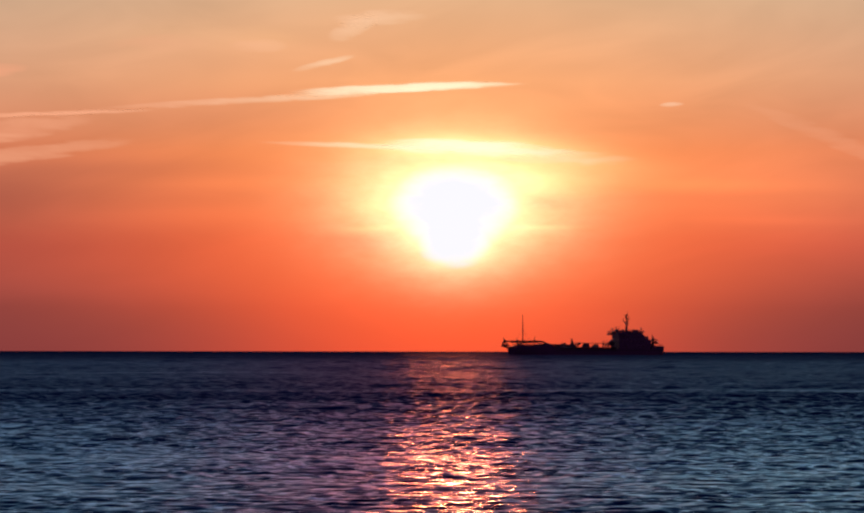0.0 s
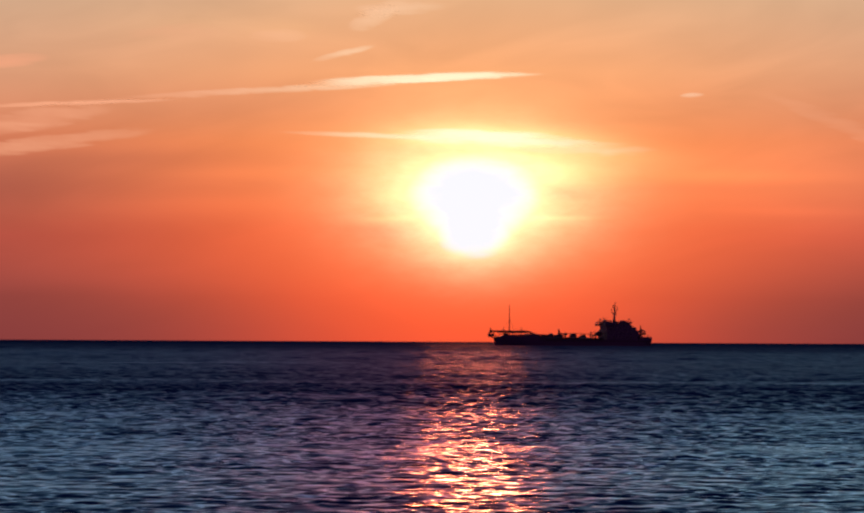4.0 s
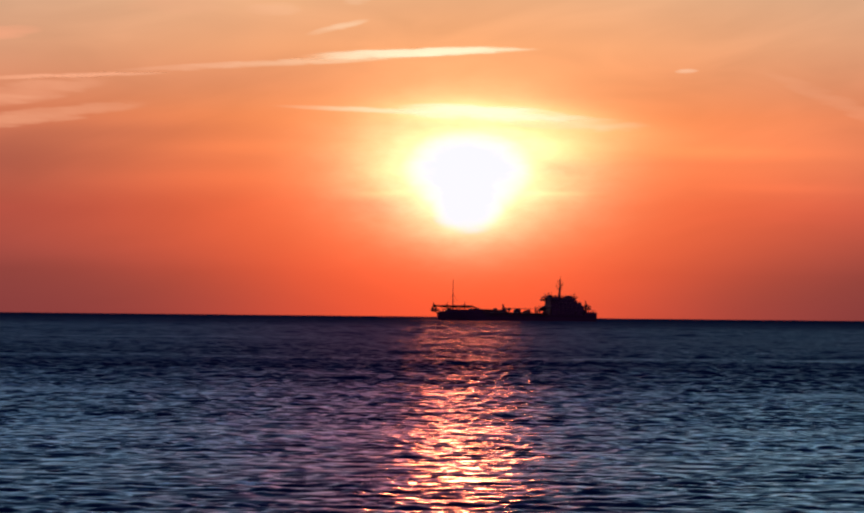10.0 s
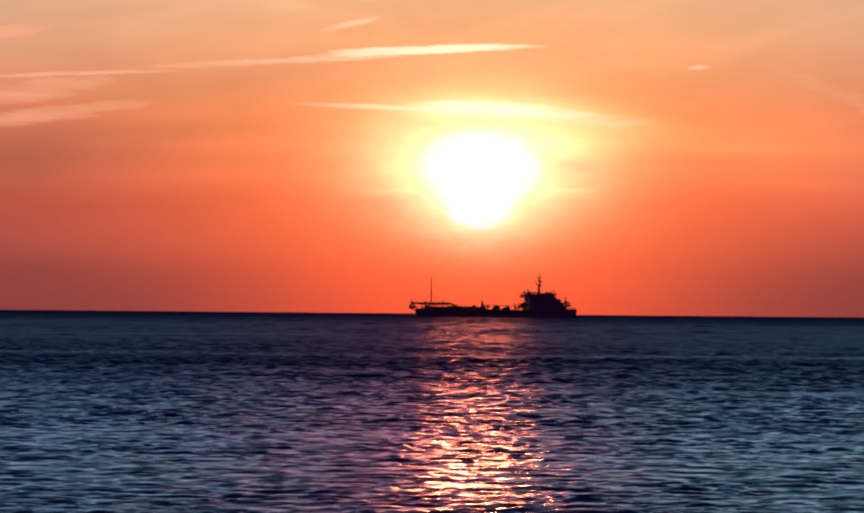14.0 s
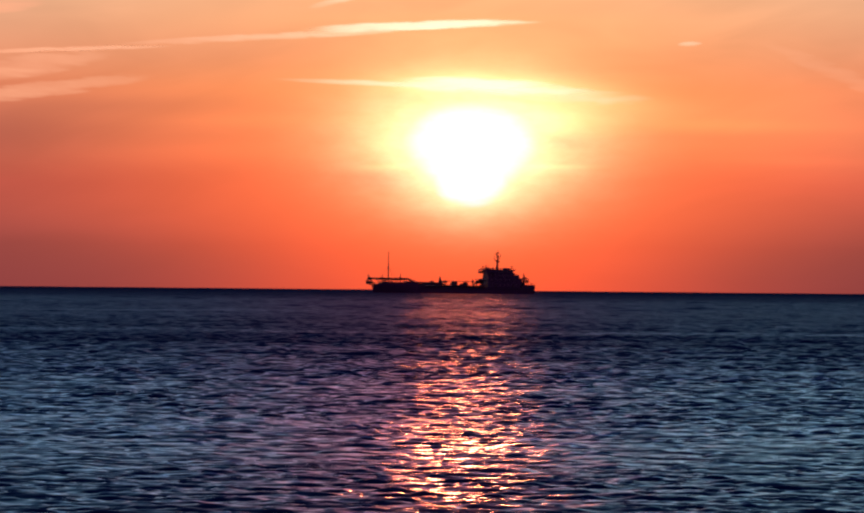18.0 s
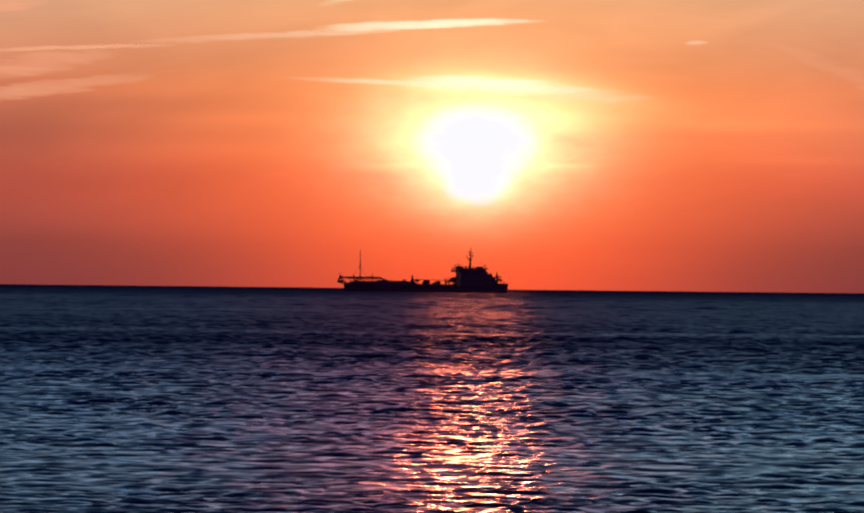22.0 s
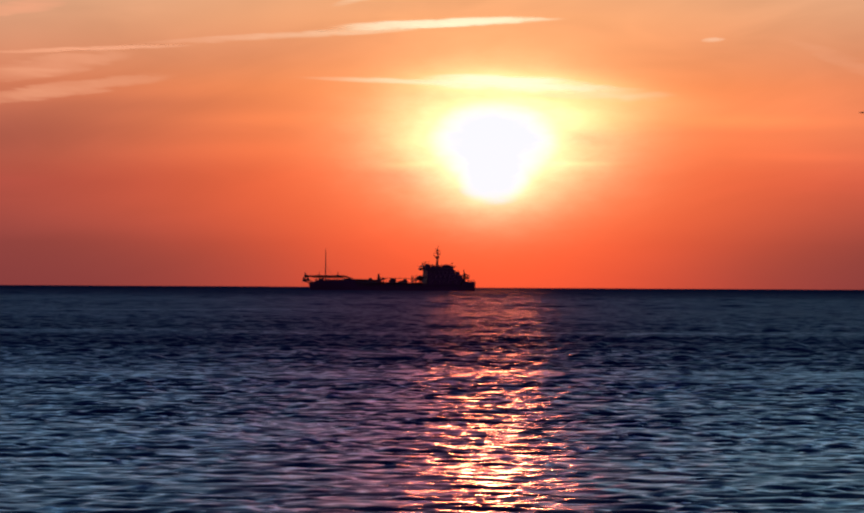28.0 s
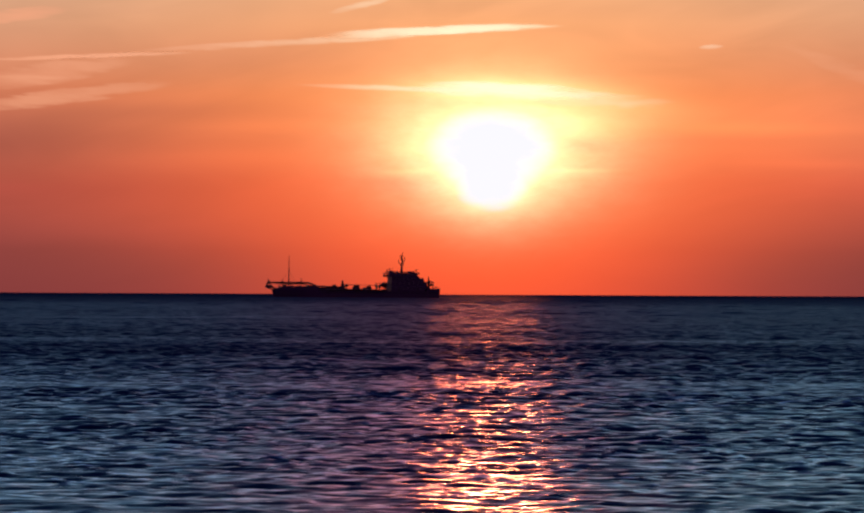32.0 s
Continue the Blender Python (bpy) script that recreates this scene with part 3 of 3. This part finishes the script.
def build_dredger():
    ship = new("dredger")
    tagged(ship, "dark trailing suction dredger under way, seen against the sunset", "ship")

    hull = part("hull", hull_mesh(), HULL, ship, "dark painted steel hull", smooth=False)
    part("boot_top", shell_strip(-17.9, 62, -0.35, 0.35, 0.03), BOOT, hull, "dull red waterline band")
    part("rubbing_strake", shell_strip(-17.5, 43.5, 2.3, 2.6, 0.12), RUBBER, hull)
    for s in (-1, 1):
        bm = B()
        rod(bm, (62.3, s * 4.35, 3.4), (62.6, s * 4.15, 2.2), 0.12, n=8)
        pipe(bm, [(61.7, s * 4.75, 2.5), (62.5, s * 4.2, 2.1), (63.3, s * 3.6, 2.5)], 0.13, 8)
        part("anchor", bm, STEEL, hull)

    bm = B()
    box(bm, -11.0, 43.8, -7.2, 7.2, 3.2, 3.3)
    part("main_deck", bm, DECK, ship)
    for s in (-1, 1):
        part("bulwark", bulwark(44.7, 60.5, 0.35, s), HULL, ship)
        part("bulwark", bulwark(-18.3, -11.7, 0.12, s), HULL, ship)
    # hopper with its coaming
    bm = B()
    for x0, x1, y0, y1 in ((30.5, 44.2, -5.6, -5.0), (30.5, 44.2, 5.0, 5.6), (43.6, 44.2, -5.0, 5.0), (30.5, 31.1, -5.0, 5.0)):
        box(bm, x0, x1, y0, y1, 3.25, 4.9, 0.05)
    part("hopper_coaming", bm, STEEL, ship)
    bm = B()
    for x0, x1, y0, y1 in ((8.5, 30.4, -5.5, -5.0), (8.5, 30.4, 5.0, 5.5), (8.5, 9.0, -5.0, 5.0)):
        box(bm, x0, x1, y0, y1, 3.25, 3.75, 0.05)
    part("hopper_coaming", bm, STEEL, ship)
    bm = B()
    for x in (33.5, 36.5, 39.5, 42):
        box(bm, x - 0.25, x + 0.25, -5.0, 5.0, 4.3, 4.85, 0.04)
    part("cross_beam", bm, STEEL, ship)

    # forecastle
    bm = B()
    box(bm, 44.6, 62.5, -3.4, 3.4, 5.05, 5.45, 0.06)
    part("forecastle_deck", bm, DECK, ship)
    bm = B()
    box(bm, 45.0, 49.5, -4.2, 4.2, 5.1, 6.0, 0.1, 0.05)
    part("pump_house", bm, STEEL, ship)
    winch(ship, 60.5, 1.8, 5.0, 0.55, "anchor windlass on the forecastle")
    winch(ship, 60.5, -1.8, 5.0, 0.55, "anchor windlass on the forecastle")
    for x, y in ((63.5, 1.6), (63.5, -1.6), (57.2, 3.6), (57.2, -3.6), (53.6, 4.4), (53.6, -4.4)):
        bm = B()
        rod(bm, (x, y, 4.5), (x, y, 5.75), 0.22, n=10)
        rod(bm, (x, y, 5.7), (x, y, 5.85), 0.3, n=10)
        part("bollard", bm, STEEL, ship)

    # discharge pipe to the bow coupling
    bm = B()
    pipe(bm, [(31.5, 0.6, 5.1), (44.2, 0.6, 5.5), (48.6, 0.6, 7.25), (69.0, 0.6, 7.25)], 0.46, 14)
    line = part("discharge_pipe", bm, PIPE, ship, "long raised steel discharge pipe")
    for x in (50.5, 54.5, 58.0, 61.5, 65.0):
        bm = B()
        rod(bm, (x - 0.12, 0.6, 7.25), (x + 0.12, 0.6, 7.25), 0.64, n=14)
        part("flange", bm, PIPE, line)
    for x in (52.4, 57.0, 62.0):
        bm = B()
        for y in (-0.4, 1.6):
            rod(bm, (x, y, 5.0), (x, 0.6, 7.0), 0.14, n=8)
        part("pipe_support", bm, STEEL, line)
    for x, top, r in ((52.4, 9.6, 0.20), (62.0, 9.2, 0.16)):
        bm = B()
        rod(bm, (x, 0.6, 7.5), (x, 0.6, top), r, r * 0.7, 8)
        box(bm, x - 0.45, x + 0.45, 0.35, 0.85, 7.6, 8.1, 0.05)
        part("valve", bm, STEEL, line)
    bm = B()
    for a, b in (((50.0, 1.0, 6.6), (65.5, 1.0, 6.6)), ((50.0, 1.0, 6.6), (47.0, 1.0, 5.2))):
        rod(bm, a, b, 0.16, n=8)
    part("walkway_girder", bm, STEEL, line)
    # bow platform and coupling
    bm = B()
    box(bm, 65.6, 70.2, -1.8, 2.4, 4.55, 4.85, 0.05)
    plat = part("bow_platform", bm, STEEL, ship)
    bm = B()
    pipe(bm, [(68.6, 0.6, 7.25), (69.8, 0.6, 6.3), (69.9, 0.6, 4.9)], 0.5, 12)
    part("coupling", bm, PIPE, plat)
    bm = B()
    rod(bm, (69.6, 0.6, 4.6), (69.6, 0.6, 5.6), 1.0, n=16)
    box(bm, 67.4, 69.8, -0.6, 1.8, 4.8, 5.9, 0.12)
    part("collar", bm, STEEL, plat)
    for y in (-1.2, 1.9):
        bm = B()
        rod(bm, (64.6, y, 3.2), (69.6, y, 4.6), 0.16, n=8)
        rod(bm, (66.3, y, 4.8), (69.0, y, 7.3), 0.14, n=8)
        part("strut", bm, STEEL, plat)
    bm = B()
    box(bm, 68.2, 69.6, 0.2, 1.0, 6.6, 8.0, 0.1)
    rod(bm, (68.8, 0.6, 7.8), (69.5, 0.6, 9.2), 0.28, 0.18, 8)
    part("boom", bm, STEEL, plat)
    # fore pole
    bm = B()
    rod(bm, (58.5, -0.6, 5.2), (58.5, -0.6, 13.5), 0.32, 0.26, 12)
    rod(bm, (58.5, -0.6, 13.4), (58.5, -0.6, 21.3), 0.24, 0.12, 10)
    pole = part("fore_mast", bm, STEEL, ship, "tall thin pole mast on the foredeck")
    bm = B()
    box(bm, 58.15, 58.85, -1.0, -0.2, 12.9, 13.3, 0.04)
    part("lamp_bracket", bm, STEEL, pole)
    for y, x in ((4.0, 54), (-4.0, 54), (0.2, 64)):
        bm = B()
        rod(bm, (58.5, -0.6, 13.4), (x, y, 5.4), 0.03, n=5)
        part("stay", bm, STEEL, pole)

    # midships: gantries, winches, suction tube, crane
    gantry(ship, 30.6, 6.4)
    bm = B()
    rod(bm, (30.6, -1.5, 3.3), (30.6, -1.5, 6.8), 1.15, 0.85, 12)
    rod(bm, (30.6, -1.5, 6.5), (30.9, -1.5, 8.6), 0.6, 0.45, 10)
    box(bm, 29.4, 31.9, -2.3, -0.7, 4.6, 5.9, 0.15)
    part("swell_compensator", bm, STEEL, ship)
    winch(ship, 34.6, -3.6, 4.2, 1.0)
    winch(ship, 20.6, 3.4, 3.3, 0.8)
    winch(ship, 24.2, 2.5, 3.3, 1.4)
    winch(ship, 16.8, -2.5, 3.3, 1.15)
    bm = B()
    rod(bm, (17.2, -2.0, 3.3), (16.6, -2.0, 6.3), 0.18, n=8)
    part("stanchion", bm, STEEL, ship)
    gantry(ship, 13.7, 6.0)
    bm = B()
    pipe(bm, [(13.7, 0.5, 3.3), (13.7, 0.5, 7.6)], 0.25, 8)
    rod(bm, (13.7, 0.5, 6.4), (11.2, 0.5, 7.9), 0.13, n=8)
    box(bm, 13.3, 14.1, 0.1, 0.9, 5.4, 6.3, 0.08)
    part("stores_crane", bm, STEEL, ship)
    bm = B()
    ball(bm, (9.9, 3.0, 6.5), 1.5, 1.3, 1.0, 0.95)
    rod(bm, (8.2, 3.0, 6.6), (6.6, 3.0, 7.4), 0.25, n=8)
    rod(bm, (11.2, 3.0, 7.0), (12.6, 3.0, 6.4), 0.3, 0.2, 8)
    drum = part("hose_reel", bm, PIPE, ship, "big round hose reel on a stand", smooth=True)
    bm = B()
    for y in (2.2, 3.8):
        rod(bm, (10.6, y, 3.3), (9.6, y, 6.2), 0.16, n=8)
        rod(bm, (8.6, y, 3.3), (9.6, y, 6.2), 0.16, n=8)
    part("stand", bm, STEEL, drum)
    # suction tube along the port side
    bm = B()
    pipe(bm, [(12.0, 7.9, 3.6), (29, 8.0, 3.9), (40.5, 7.9, 3.5)], 0.45, 12)
    tube = part("suction_tube", bm, PIPE, ship)
    bm = B()
    box(bm, 9.4, 12.3, 7.0, 8.8, 3.0, 4.2, 0.25)
    part("draghead", bm, PIPE, tube)
    bm = B()
    pipe(bm, [(7.0, -3.0, 6.1), (18.0, -3.0, 6.35), (29.5, -3.0, 6.5)], 0.15, 8)
    walkway = part("gangway_rail", bm, STEEL, ship)
    for i in range(9):
        bm = B()
        rod(bm, (7.5 + i * 2.7, -3.0, 3.3), (7.5 + i * 2.7, -3.0, 6.1 + i * 0.045), 0.07, n=6)
        part("post", bm, STEEL, walkway)

    # deckhouse in tiers
    bm = B()
    box(bm, -10.6, 7.0, -6.6, 6.6, 3.28, 5.9, 0.12)
    tier = part("deckhouse", bm, HOUSE, ship, "dark tiered deckhouse near the stern")
    windows(tier, -9.5, 6.0, 6.6, 4.3, 7, 0.7, 0.7)
    windows(tier, -9.5, 6.0, -6.6, 4.3, 7, 0.7, 0.7)
    for x in (-7.0, 2.5):
        bm = B()
        box(bm, x, x + 0.8, 6.58, 6.68, 3.4, 5.3, 0.03)
        part("door", bm, STEEL, tier)
    bm = B()
    box(bm, -9.6, 6.7, -6.0, 6.0, 5.9, 8.5, 0.12)
    tier2 = part("deckhouse", bm, HOUSE, ship)
    windows(tier2, -8.5, 6.0, 6.0, 6.9, 6, 0.8, 0.8)
    windows(tier2, -8.5, 6.0, -6.0, 6.9, 6, 0.8, 0.8)
    bm = B()
    box(bm, -8.0, 6.5, -5.4, 5.4, 8.5, 10.9, 0.12)
    tier3 = part("deckhouse", bm, HOUSE, ship)
    windows(tier3, -7.2, 6.0, 5.4, 9.3, 6, 0.8, 0.8)
    # wheelhouse with its overhang and wings
    bm = B()
    box(bm, -7.2, 6.7, -5.0, 5.0, 10.9, 12.3, 0.15)
    wheel = part("wheelhouse", bm, HOUSE, ship)
    windows(wheel, -6.6, 6.2, 5.0, 11.3, 8, 1.2, 0.75)
    windows(wheel, -6.6, 6.2, -5.0, 11.3, 8, 1.2, 0.75)
    windows(wheel, -4.6, 4.6, 6.7, 11.3, 6, 1.2, 0.75, along="y")
    bm = B()
    box(bm, -8.1, 8.9, -5.6, 5.6, 12.2, 12.7, 0.08)
    part("roof", bm, HOUSE, wheel)
    for s in (-1, 1):
        bm = B()
        box(bm, 2.5, 8.3, min(s * 5.0, s * 8.0), max(s * 5.0, s * 8.0), 10.7, 11.9, 0.1)
        part("bridge_wing", bm, HOUSE, wheel)
    # aft steps of the house, funnel
    bm = B()
    box(bm, -12.2, -9.7, -4.6, 4.6, 4.6, 8.2, 0.15)
    part("engine_casing", bm, HOUSE, ship)
    for s in (-1, 1):
        bm = B()
        box(bm, -10.9, -8.6, s * 3.2 - 0.9, s * 3.2 + 0.9, 8.0, 9.9, 0.25, 0.12)
        fun = part("funnel", bm, HOUSE, ship)
        for i in (-0.4, 0.4):
            bm = B()
            rod(bm, (-9.8 + i, s * 3.2, 9.8), (-9.9 + i, s * 3.2, 10.4), 0.18, n=8)
            part("exhaust_pipe", bm, PIPE, fun)
    bm = B()
    box(bm, -14.0, -12.1, -4.0, 4.0, 4.6, 6.4, 0.12)
    part("engine_casing", bm, HOUSE, ship)
    # boat davit and rescue boat aft
    bm = B()
    rod(bm, (-13.1, 4.2, 4.6), (-13.1, 4.2, 9.4), 0.62, 0.45, 12)
    box(bm, -13.9, -12.4, 3.6, 4.8, 7.4, 8.6, 0.12)
    rod(bm, (-13.1, 4.2, 9.1), (-12.9, 4.2, 11.0), 0.34, 0.2, 8)
    dav = part("davit", bm, STEEL, ship)
    bm = B()
    rod(bm, (-13.1, 4.2, 8.8), (-15.6, 5.6, 7.7), 0.34, 0.22, 8)
    rod(bm, (-13.1, 4.2, 6.6), (-14.6, 5.2, 7.8), 0.12, n=8)
    part("jib", bm, STEEL, dav)
    boat = B()
    ball(boat, (-14.2, 5.6, 6.6), 0.9, 1.7, 0.8, 0.75)
    rb = part("rescue_boat", boat, BOAT, ship, "small orange rescue boat hung aft", smooth=True)
    bm = B()
    box(bm, -14.7, -13.6, 5.2, 6.0, 6.9, 7.4, 0.12)
    part("canopy", bm, BOAT, rb)
    for y in (-3.5, 3.5):
        bm = B()
        rod(bm, (-17.4, y, 4.6), (-17.4, y, 5.5), 0.2, n=10)
        rod(bm, (-17.4, y, 5.45), (-17.4, y, 5.6), 0.28, n=10)
        part("bollard", bm, STEEL, ship)

    # main mast with its radar, lamp platforms and yards
    bm = B()
    rod(bm, (0.4, 0, 12.5), (0.1, 0, 16.0), 0.8, 0.5, 12)
    rod(bm, (0.1, 0, 15.9), (0, 0, 20.4), 0.32, 0.24, 10)
    mast = part("main_mast", bm, STEEL, ship, "stout dark mast with yards over the wheelhouse")
    bm = B()
    rod(bm, (0.2, 0, 20.2), (-0.3, 0, 23.5), 0.22, 0.12, 8)
    part("topmast", bm, STEEL, mast)
    for a, b, c in (((0.0, 0, 16.2), (1.9, 0, 18.4), (1.9, 0, 19.6)), ((-0.1, 0, 17.6), (-1.5, 0, 19.4), (-1.2, 0, 20.8)),
                    ((0.0, 0, 19.6), (1.0, 0, 20.6), (1.0, 0, 21.6))):
        bm = B()
        rod(bm, a, b, 0.2, n=8)
        rod(bm, b, c, 0.12, n=6)
        ball(bm, c, 0.24, sub=1)
        part("yard", bm, STEEL, mast)
    for z, half in ((17.6, 2.2), (19.8, 1.5)):
        bm = B()
        rod(bm, (0, -half, z), (0, half, z), 0.12, n=8)
        part("yard", bm, STEEL, mast)
    for z, w in ((16.9, 0.9), (19.1, 0.7), (20.9, 0.5)):
        bm = B()
        box(bm, -w, w, -w, w, z, z + 0.28, 0.05)
        for q in (-1, 1):
            rod(bm, (q * w * 0.7, 0, z + 0.2), (q * w * 0.7, 0, z + 0.85), 0.16, n=8)
        part("lamp_platform", bm, STEEL, mast)
    bm = B()
    rod(bm, (0.2, 0, 15.9), (0.2, 0, 16.5), 0.3, n=8)
    box(bm, -0.3, 0.5, -1.7, 1.7, 16.3, 16.75, 0.08)
    part("radar_scanner", bm, HOUSE, mast)
    # lockers, lamps and vents on the wheelhouse roof
    for x, y, w, h in ((6.4, 1.5, 0.8, 1.3), (-5.6, -1.0, 1.3, 1.0), (-3.2, 2.0, 0.7, 0.8), (4.2, -2.2, 0.6, 0.9)):
        bm = B()
        box(bm, x - w, x + w, y - 0.8, y + 0.8, 12.55, 12.6 + h, 0.1, 0.15)
        part("roof_locker", bm, HOUSE, ship)
    for x, y, h in ((7.4, 3.2, 2.0), (-6.8, 3.4, 1.6), (7.2, -3.2, 1.5)):
        bm = B()
        rod(bm, (x, y, 12.55), (x, y, 12.6 + h), 0.12, 0.1, 8)
        rod(bm, (x - 0.4, y, 12.6 + h), (x + 0.4, y, 12.7 + h), 0.32, 0.26, 10)
        part("searchlight", bm, STEEL, ship)
    for x, y, top, r in ((5.5, 2.5, 15.2, 0.07), (6.6, -3.0, 14.0, 0.07), (-5.8, 3.0, 14.0, 0.06), (3.0, -4.0, 13.9, 0.06)):
        bm = B()
        rod(bm, (x, y, 12.6), (x, y, top), r * 1.4, r, 6)
        part("antenna", bm, STEEL, ship)
    for x, y in ((-4.6, -2.0), (3.4, 2.8)):
        bm = B()
        rod(bm, (x, y, 12.55), (x, y, 13.0), 0.2, n=8)
        ball(bm, (x, y, 13.3), 0.5)
        part("radome", bm, HOUSE, ship, smooth=True)
    railing(ship, [(-7.5, 5.3, 12.6), (7.8, 5.3, 12.6), (7.8, -5.3, 12.6), (-7.5, -5.3, 12.6)], 0.8)
    railing(ship, [(-17.8, 6.2, 4.75), (-14.2, 6.6, 4.75)])
    railing(ship, [(46, 6.6, 5.4), (52, 6.0, 5.4), (58, 4.6, 5.4), (62.5, 3.4, 5.2)], 1.0, 3.0)
    railing(ship, [(8.0, 7.0, 3.3), (43.5, 7.0, 3.3)], 1.0, 3.0)
    return ship


dredger = build_dredger()


# ---- the gull ----
def blade(bm, pts, thick):
    """A thin plate with rounded depth from an outline in x and y."""
    top = [bm.verts.new((x, y, thick * (1 if 0 < i < len(pts) - 1 else 0.3))) for i, (x, y) in enumerate(pts)]
    low = [bm.verts.new((x, y, -thick * 0.6)) for x, y in pts]
    bm.faces.new(top)
    bm.faces.new(low[::-1])
    n = len(pts)
    for i in range(n):
        j = (i + 1) % n
        bm.faces.new((top[i], low[i], low[j], top[j]))
    return bm


def build_gull():
    """x ahead, y to its left. A keyed root carries the body and the two beating wings."""
    gull = new("gull")
    tagged(gull, "small dark gull gliding in front of the evening sky", "bird")
    bm = B()
    ball(bm, (0, 0, 0), 0.1, 2.3, 0.9, 0.85, 3)
    ball(bm, (0.23, 0, 0.035), 0.058, 1.2, 1, 1, 2)
    part("body", bm, FEATHER, gull, smooth=True)
    bm = B()
    rod(bm, (0.28, 0, 0.03), (0.36, 0, 0.02), 0.02, 0.006, 8)
    part("beak", bm, BOAT, gull)
    bm = B()
    blade(bm, [(-0.17, 0.035), (-0.36, 0.075), (-0.38, 0.0), (-0.36, -0.075), (-0.17, -0.035)], 0.012)
    part("tail", bm, FEATHER, gull)
    wings = []
    for s in (1, -1):
        bm = B()
        blade(bm, [(0.10, 0.0), (0.14, s * 0.22), (0.12, s * 0.34), (0.0, s * 0.52), (-0.12, s * 0.66), (-0.08, s * 0.46), (-0.07, s * 0.28), (-0.1, 0.0)], 0.014)
        w = part("wing", bm, FEATHER, gull)
        w.location = (0.02, s * 0.06, 0.04)
        wings.append((s, w))
    return gull, wings


FEATHER = paint("feathers", (0.12, 0.11, 0.10, 1), 0.7, amount=0.15, scale=6)
gull, gull_wings = build_gull()


# ---- what moves ----
# the gull: seconds, azimuth and height in degrees, distance
GULL = [
    (0, -9, 26, 330), (4, -4, 25, 325), (8, 2, 24, 320), (12, 5, 23, 310), (16, 2, 21, 300), (19, -0.5, 20, 290), (21, 0, 18.6, 280), (22, 0.5, 16.4, 268), (23.0, 1.25, 11.6, 256), (23.8, 2.1, 6.58, 246), (24.2, 2.94, 6.56, 240), (24.5, 3.68, 6.55, 236), (24.7, 4.3, 6.85, 233), (25.0, 5.1, 7.03, 229), (25.5, 6.42, 7.17, 222), (26.5, 9.29, 6.83, 210), (27.5, 12.13, 6.51, 200), (28.0, 13.57, 6.05, 195), (29, 19.5, 5.6, 188), (30.5, 25, 5.2, 180), (32, 31, 5.0, 175),
]
HEADING = 15.0                   # degrees towards the camera from due left
SPEED = 4.4976


def motions():
    h = radians(HEADING)
    ahead = Vector((-math.cos(h), -math.sin(h), 0))
    steps = [i * 0.5 for i in range(65)]
    start = Vector((104.55, 865.8, 0))
    rows = []
    for t in steps:
        p = start + ahead * SPEED * t
        rows.append((t, pose(p.x, p.y, 0.03 * math.sin(t * 0.8), 0.35 * math.sin(t * 0.7), 0.12 * math.sin(t * 0.9 + 1), 180 + HEADING)))
    walk(dredger, rows)
    walk(water, [(t, pose(0.05 * t, -0.42 * t, 0.03 * math.sin(t * 1.1))) for t in steps])
    walk(chop, [(t, pose(1.0 - 0.08 * t, -0.28 * t, 0.03 * math.sin(t * 1.3 + 2))) for t in steps])
    # the gull: azimuth and height in degrees, distance; it comes down out of the glare and passes to the right
    track = GULL
    rows = []
    for i, (t, a, e, d) in enumerate(track):
        p = Vector((d * math.sin(radians(a)) * math.cos(radians(e)), d * math.cos(radians(a)) * math.cos(radians(e)), EYE + d * math.sin(radians(e))))
        rows.append([t, p])
    keyed = []
    for i, (t, p) in enumerate(rows):
        q = rows[min(i + 1, len(rows) - 1)][1] - rows[max(i - 1, 0)][1]
        keyed.append((t, pose(p.x, p.y, p.z, 6, -math.degrees(math.atan2(q.z, Vector((q.x, q.y)).length)) * 0.5, math.degrees(math.atan2(q.y, q.x)))))
    walk(gull, keyed)
    for s, w in gull_wings:
        walk(w, [(i * 0.1, pose(0.02, s * 0.06, 0.04, s * (6 + 24 * math.sin(i * 1.75)))) for i in range(321)])


motions()
